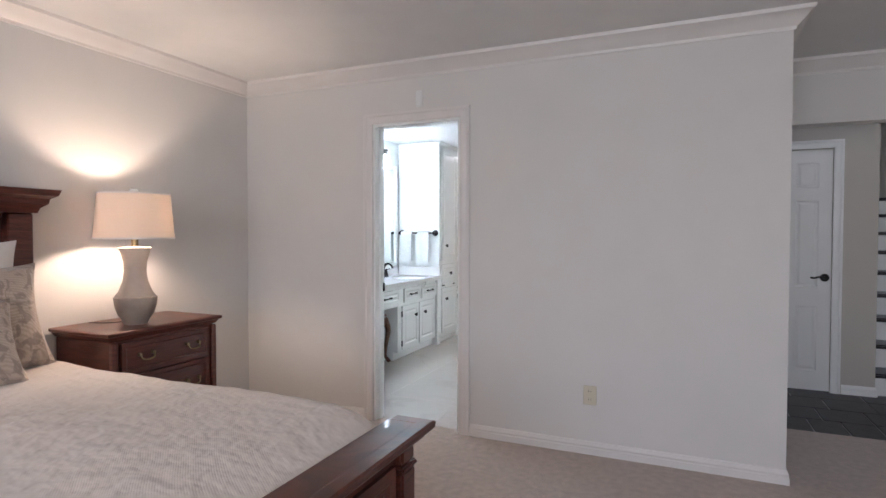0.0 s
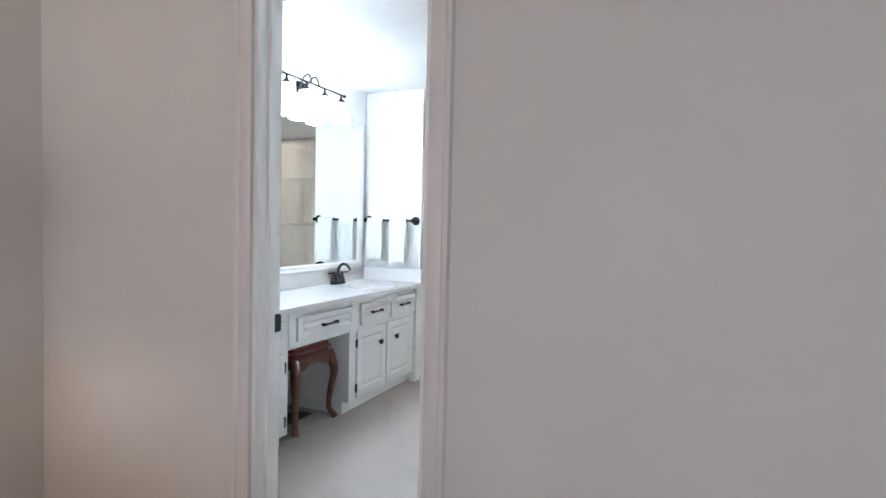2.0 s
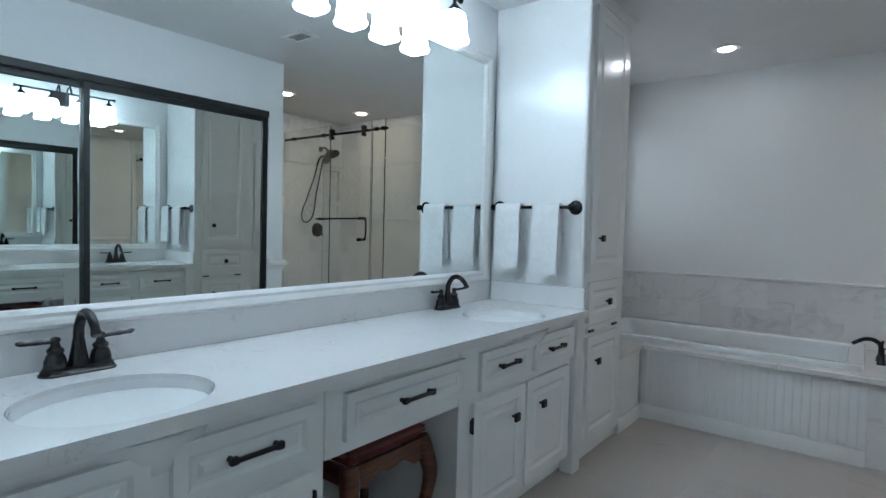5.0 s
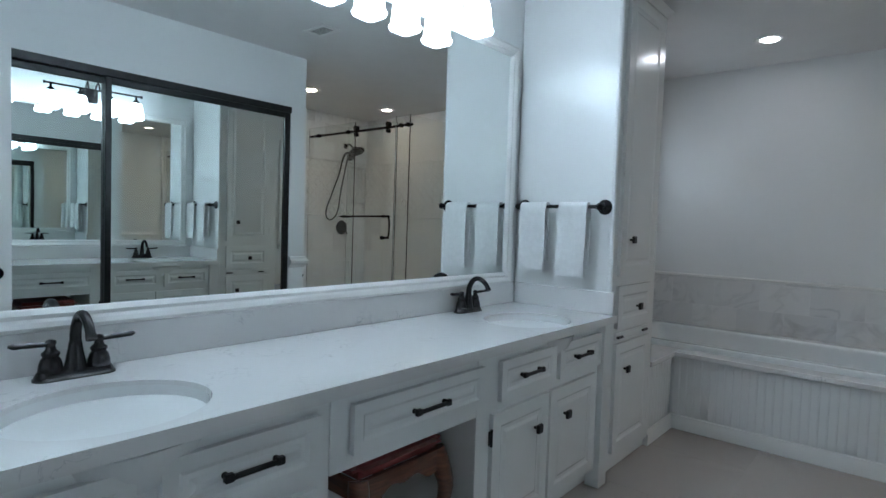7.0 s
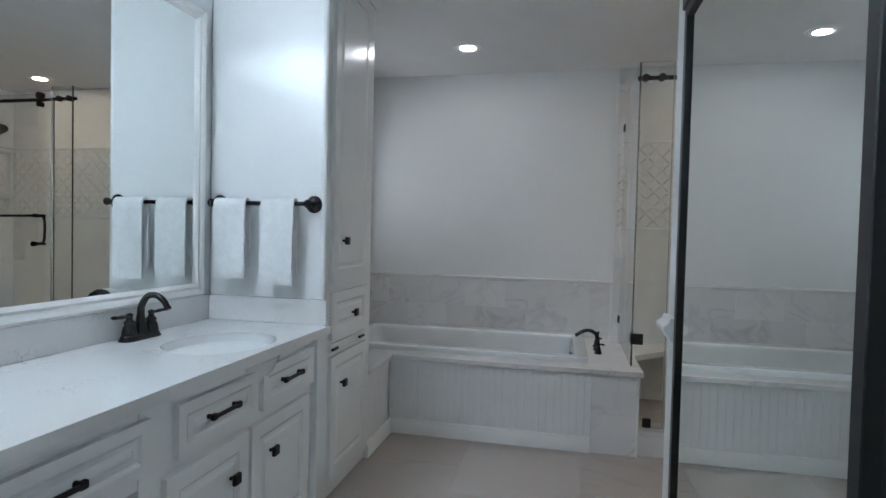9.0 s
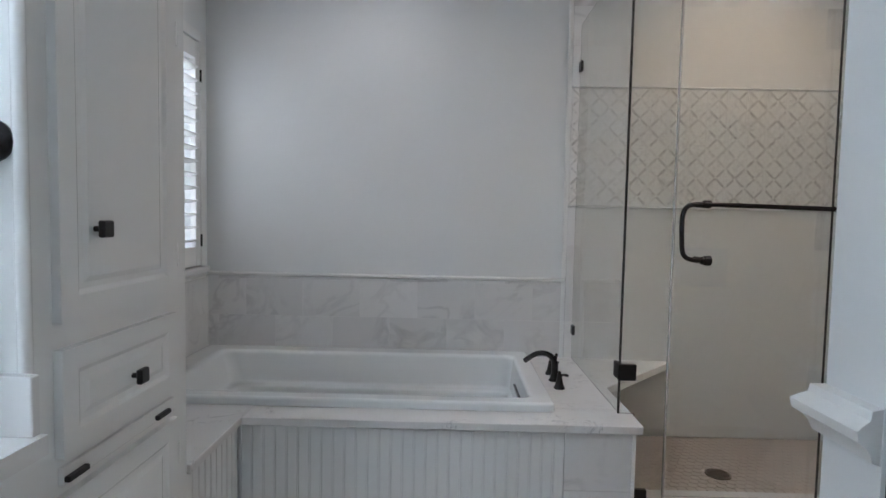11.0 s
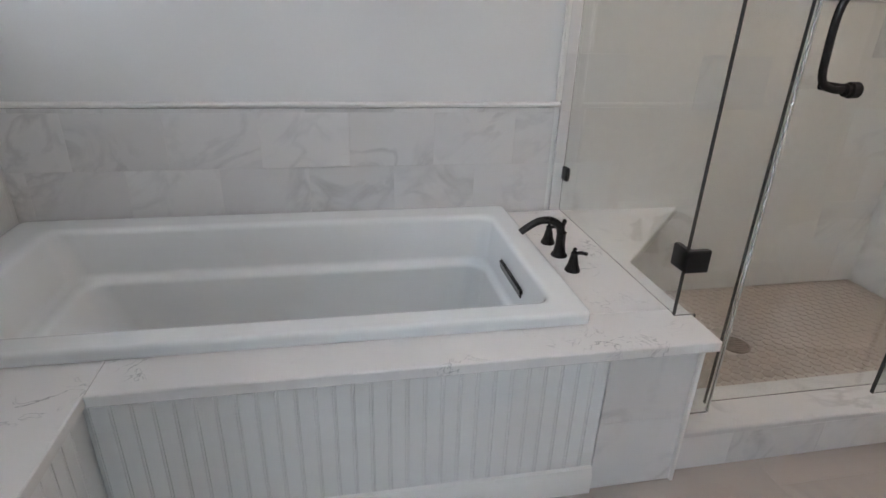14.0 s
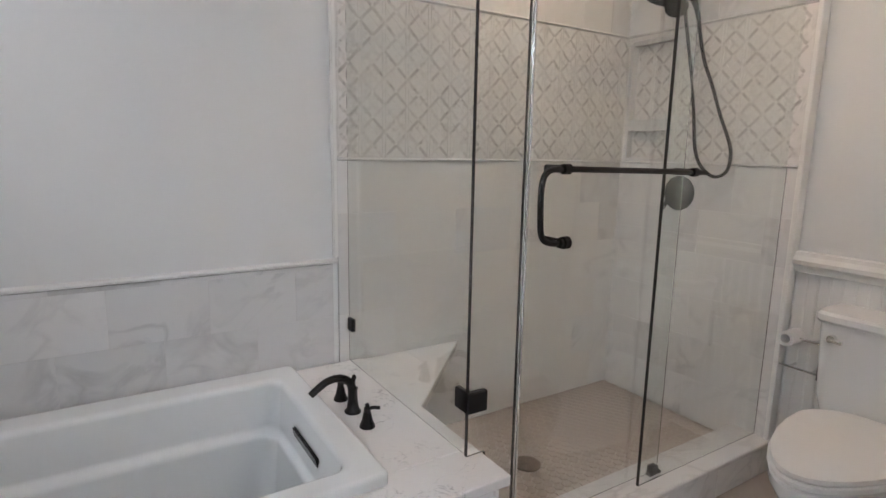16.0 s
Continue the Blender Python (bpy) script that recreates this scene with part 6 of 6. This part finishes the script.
# under the deck and on the curb
kick = tagged(new("tile_tub_end"), "marble tiles on the end of the tub surround", "tile wall", kind="structure")
lay(kick, (-1.487, 6.985), (1, 0), 0.24, 0.222, 0.0, 0.238, 0.0, 0.442, (0, 0), 0.014, MARBLE)
lay(kick, (SX0, SYF), (1, 0), 0.30, 0.114, 0.0, 1.50, 0.0, 0.114, (0.35, 0.35), 0.008, MARBLE)
lay(kick, (-1.245, 7.17), (0, 1), TW, TH, 0.0, BY - 7.17, 0.07, 0.442, (0.3, 0.8), 0.008, MARBLE)
# shower walls
shower = tagged(new("tile_wall_shower"), "marble shower wall tiles with a carved mosaic band", "tile wall", kind="structure")
MB0, MB1 = 1.262, 1.85
X0 = -1.313
lay(shower, (X0, BY + 0.012), (1, 0), TW, TH, 0.0, SX1 - X0, 0.074, 1.25, (0.15, 0.65), 0.012, MARBLE, grey=((3, 0), (4, 2)))
lay(shower, (X0, BY + 0.012), (1, 0), TW, TH, 0.0, SX1 - X0, MB1 + 0.012, CE - 0.002, (0.15, 0.65), 0.012, MARBLE)
b = B()
box(b, (SX1 + 0.006, 7.0235, 0.0), (0.2585, 7.6, CE - 0.004))
box(b, (SX1 + 0.006, 7.6, 0.0), (0.2585, BY + 0.008, 1.255))
box(b, (SX1 + 0.006, 7.6, 1.86), (0.2585, BY + 0.008, CE - 0.004))
box(b, (SX1 + 0.006, 7.86, 1.255), (0.2585, BY + 0.008, 1.86))
part("backing", b, GROUT, shower, smooth=False)
b = B()
for za, zb in ((0.075, 1.249), (MB1 + 0.0125, CE - 0.006)):
    box(b, (X0 + 0.001, BY + 0.0012, za), (SX1 - 0.0025, BY + 0.0118, zb))
    box(b, (SX1 - 0.0028, 7.026, za), (SX1 + 0.0058, BY - 0.002, zb))
part("grout", b, GROUT, shower, smooth=False)
lay(shower, (SX1 + 0.006, BY - 0.001), (0, -1), TW, TH, 0.0, BY - 7.024, 0.074, 1.25, (0.4, 0.9), 0.010, MARBLE, grey=((4, 1),))
lay(shower, (SX1 + 0.006, BY - 0.001), (0, -1), TW, TH, 0.0, BY - 7.024, MB1 + 0.012, CE - 0.005, (0.4, 0.9), 0.010, MARBLE)
for z in (1.2505, MB1):
    b = B()
    prism(b, [(0, 0), (0.009, 0.001), (0.013, 0.005), (0.009, 0.0105), (0, 0.0115)], (X0, BY + 0.002, z), (SX1 - 0.006, BY + 0.002, z), (0, -1, 0), (0, 0))
    part("pencil_trim", b, MARBLE, shower)
    b = B()
    prism(b, [(0, 0), (0.009, 0.001), (0.013, 0.005), (0.009, 0.0105), (0, 0.0115)], (SX1 - 0.001, 7.024, z), (SX1 - 0.001, BY - 0.014, z), (-1, 0, 0), (0, 0))
    part("pencil_trim", b, MARBLE, shower)
# niche: two compartments with pale frames
b = B()
NY0, NY1 = 7.62, 7.845
for p, q in (((SX1 - 0.006, NY0 - 0.02, 1.262), (SX1 + 0.04, NY0, 1.82)), ((SX1 - 0.006, NY1, 1.262), (SX1 + 0.04, NY1 + 0.018, 1.82)), ((SX1 - 0.006, NY0, 1.262), (SX1 + 0.04, NY1, 1.275)), ((SX1 - 0.006, NY0, 1.405), (SX1 + 0.04, NY1, 1.46)), ((SX1 - 0.006, NY0, 1.81), (SX1 + 0.04, NY1, 1.83))):
    box(b, p, q, 0.002)
part("niche_frame", b, MARBLE, shower, "pale marble niche frame", False)


def mosaic(parent, origin, right, u0, u1, z0, z1, depth, holes=()):
    """A carved mosaic: a flat field, raised pairs of upright strips, and grey zigzag strips that cross into diamonds."""
    r = Vector((right[0], right[1], 0))
    out = Vector((right[1], -right[0], 0))
    O = Vector((origin[0], origin[1], 0))

    def free(u, z):
        return not any(h[0] < u < h[1] and h[2] < z < h[3] for h in holes)

    def strip(bm, p, q, wd, d0, d1):
        """A bar from p to q (u, z), of width wd, standing from d0 to d1 out of the wall."""
        d = Vector((q[0] - p[0], q[1] - p[1]))
        nrm = Vector((-d.y, d.x)).normalized() * wd / 2
        e = d.normalized() * 0.001
        cs = [Vector(p) + e + nrm, Vector(p) + e - nrm, Vector(q) - e - nrm, Vector(q) - e + nrm]
        cs = [Vector((min(max(c.x, u0), u1), min(max(c.y, z0), z1))) for c in cs]
        lo = [bm.verts.new(O + r * c.x + out * d0 + Vector((0, 0, c.y))) for c in cs]
        mid = sum(cs, Vector((0, 0))) / 4
        hi = [bm.verts.new(O + r * (c.x + (mid.x - c.x) * 0.03) + out * d1 + Vector((0, 0, c.y + (mid.y - c.y) * 0.03))) for c in cs]
        bm.faces.new(hi)
        for k in range(4):
            bm.faces.new((lo[k], lo[(k + 1) % 4], hi[(k + 1) % 4], hi[k]))
    field, uprights, zig = B(), B(), B()
    P = 0.098
    nu, nz = int((u1 - u0) / P) + 2, int((z1 - z0) / P) + 2
    for i in range(-1, nu):
        for j in range(-1, nz):
            cu, cz = u0 + (i + 0.5) * P, z0 + (j + 0.5) * P
            for du, dz in ((0, 0), (0.5, 0.5)):
                c = (cu + du * P, cz + dz * P)
                if u0 + 0.02 < c[0] < u1 - 0.02 and z0 + 0.02 < c[1] < z1 - 0.02 and free(*c):
                    k = 0.0195 * P / 0.118
                    lo = [field.verts.new(O + r * (c[0] + a) + out * 0.001 + Vector((0, 0, c[1] + g))) for a, g in ((k * 2.5, 0), (0, k * 2.5), (-k * 2.5, 0), (0, -k * 2.5))]
                    hi = [field.verts.new(O + r * (c[0] + a) + out * depth + Vector((0, 0, c[1] + g))) for a, g in ((k * 2.46, 0), (0, k * 2.46), (-k * 2.46, 0), (0, -k * 2.46))]
                    field.faces.new(hi)
                    for q in range(4):
                        field.faces.new((lo[q], lo[(q + 1) % 4], hi[(q + 1) % 4], hi[q]))
            for sgn in (1, -1):
                for half in (0, 1):
                    a = (cu - P / 2 + half * P / 2, cz - sgn * P / 2 + sgn * half * P / 2)
                    c = (a[0] + P / 2, a[1] + sgn * P / 2)
                    m = ((a[0] + c[0]) / 2, (a[1] + c[1]) / 2)
                    if u0 + 0.01 < m[0] < u1 - 0.01 and z0 + 0.01 < m[1] < z1 - 0.01 and free(*m):
                        over = (i + j + half + (sgn > 0)) % 2
                        cut = 0.0 if over else 0.1
                        pa = (a[0] + (c[0] - a[0]) * cut, a[1] + (c[1] - a[1]) * cut)
                        pc = (c[0] - (c[0] - a[0]) * cut, c[1] - (c[1] - a[1]) * cut)
                        strip(zig, pa, pc, 0.0115, 0.001, depth + (0.0006 if over else 0.0002))
        for off in (-0.0065, 0.0065):
            uu = u0 + i * P + off
            for j in range(nz * 2):
                za, zb = z0 + j * P / 2, min(z0 + (j + 1) * P / 2, z1)
                if u0 + 0.006 < uu < u1 - 0.006 and zb > za + 0.01 and za < z1 and free(uu, (za + zb) / 2):
                    strip(uprights, (uu, za), (uu, zb), 0.0045, 0.001, depth + 0.0009)
    back = B()
    us = sorted({u0, u1, *[h[0] for h in holes], *[h[1] for h in holes]})
    zs = sorted({z0, z1, *[h[2] for h in holes], *[h[3] for h in holes]})
    for a, c in zip(us, us[1:]):
        for e, g in zip(zs, zs[1:]):
            if free((a + c) / 2, (e + g) / 2):
                p, q = O + r * a + out * -0.004 + Vector((0, 0, e)), O + r * c + out * (depth - 0.0015) + Vector((0, 0, g))
                box(back, tuple(p), tuple(q))
    part("mosaic_ground", back, MOSAIC, parent, smooth=False)
    for nm, bm, m in (("mosaic_diamonds", field, MOSAIC), ("mosaic_uprights", uprights, MOSAIC), ("mosaic_lattice", zig, MOSAIC_GREY)):
        bmesh.ops.recalc_face_normals(bm, faces=bm.faces[:])
        o = part(nm, bm, m, parent, smooth=False)
        o["kind"] = "stuff"


mosaic(shower, (X0, BY + 0.004), (1, 0), 0.0, SX1 - X0, MB0, MB1, 0.008)
L0 = BY - 0.006
mosaic(shower, (SX1, L0), (0, -1), 0.0, L0 - 7.024, MB0, MB1, 0.006, [(L0 - NY1 - 0.018, L0 - NY0 + 0.02, MB0, 1.83)])
mosaic(shower, (0.252, NY1), (0, -1), 0.0, NY1 - NY0, 1.275, 1.81, 0.004)

# hexagons on the shower floor
R = 0.0222
hb = B()
lo = [hb.verts.new((R * math.cos(radians(60 * k + 30)), R * math.sin(radians(60 * k + 30)), 0)) for k in range(6)]
hi = [hb.verts.new((0.88 * R * math.cos(radians(60 * k + 30)), 0.93 * R * math.sin(radians(60 * k + 30)), 0.0025)) for k in range(6)]
hb.faces.new(hi)
for k in range(6):
    hb.faces.new((lo[k], lo[(k + 1) % 6], hi[(k + 1) % 6], hi[k]))
HEXMESH = mesh_of("hexagon_tile", hb, HEX)
spots = []
dx, dy = R * math.sqrt(3) + 0.002, R * 1.5 + 0.0018
for j in range(int((BY - 7.17) / dy) + 1):
    for i in range(int((SX1 - SX0) / dx) + 2):
        x, y = SX0 + 0.005 + i * dx + (dx / 2 if j % 2 else 0), 7.183 + j * dy
        if x < SX1 + 0.01 and y < BY + 0.008 and (x + 0.70) ** 2 + (y - 7.46) ** 2 > 0.054 ** 2 and not (x < -1.238):
            spots.append((x, y))
spots.sort(key=lambda p: (p[0] + 1.3) * 0.7 + (p[1] - 7.1))
rest = B()
for k, (x, y) in enumerate(spots):
    if k < 300:
        piece("hexagon_tile", HEXMESH, (x, y, 0.066), pan, (0, 0, 60 * (k % 6)))
    else:
        a = [rest.verts.new((x + R * math.cos(radians(60 * q + 30)), y + R * math.sin(radians(60 * q + 30)), 0.066)) for q in range(6)]
        c = [rest.verts.new((x + 0.88 * R * math.cos(radians(60 * q + 30)), y + 0.88 * R * math.sin(radians(60 * q + 30)), 0.0685)) for q in range(6)]
        rest.faces.new(c)
        for q in range(6):
            rest.faces.new((a[q], a[(q + 1) % 6], c[(q + 1) % 6], c[q]))
if rest.verts:
    part("far_hexagons", rest, HEX, pan, smooth=False)["kind"] = "stuff"
else:
    rest.free()

# bathroom floor
fx, fy = 0.60, 0.60
_ft = {}
for i in range(-1, 7):
    for j in range(-1, 9):
        a, c = max(WX, -3.35 + i * fx), min(0.25, -3.35 + (i + 1) * fx)
        e, g = max(3.392, 3.30 + j * fy + (i % 2) * 0.3), min(7.0, 3.30 + (j + 1) * fy + (i % 2) * 0.3)
        if c - a > 0.02 and g - e > 0.02:
            key = (round(c - a, 3), round(g - e, 3))
            if key not in _ft:
                _ft[key] = mesh_of("floor_tile", box(B(), (0.001, 0.001, -0.006), (c - a - 0.001, g - e - 0.001, 0.0), 0.0008), FLOORTILE)
            piece("floor_tile", _ft[key], (a, e, 0), bathfloor)
# foyer slate: uneven rectangles
random.seed(7)
y = 4.292
while y < 5.9:
    hh = random.choice((0.2, 0.3, 0.4))
    x = 0.50
    while x < 3.3:
        ww = random.choice((0.2, 0.3, 0.4, 0.5))
        bb = box(B(), (0.004, 0.004, -0.012), (ww - 0.004, hh - 0.004, 0.0), 0.003)
        piece("slate_tile", mesh_of("slate_tile", bb, SLATE), (x, y, random.uniform(-0.002, 0.0)), foyerfloor)
        x += ww
    y += hh
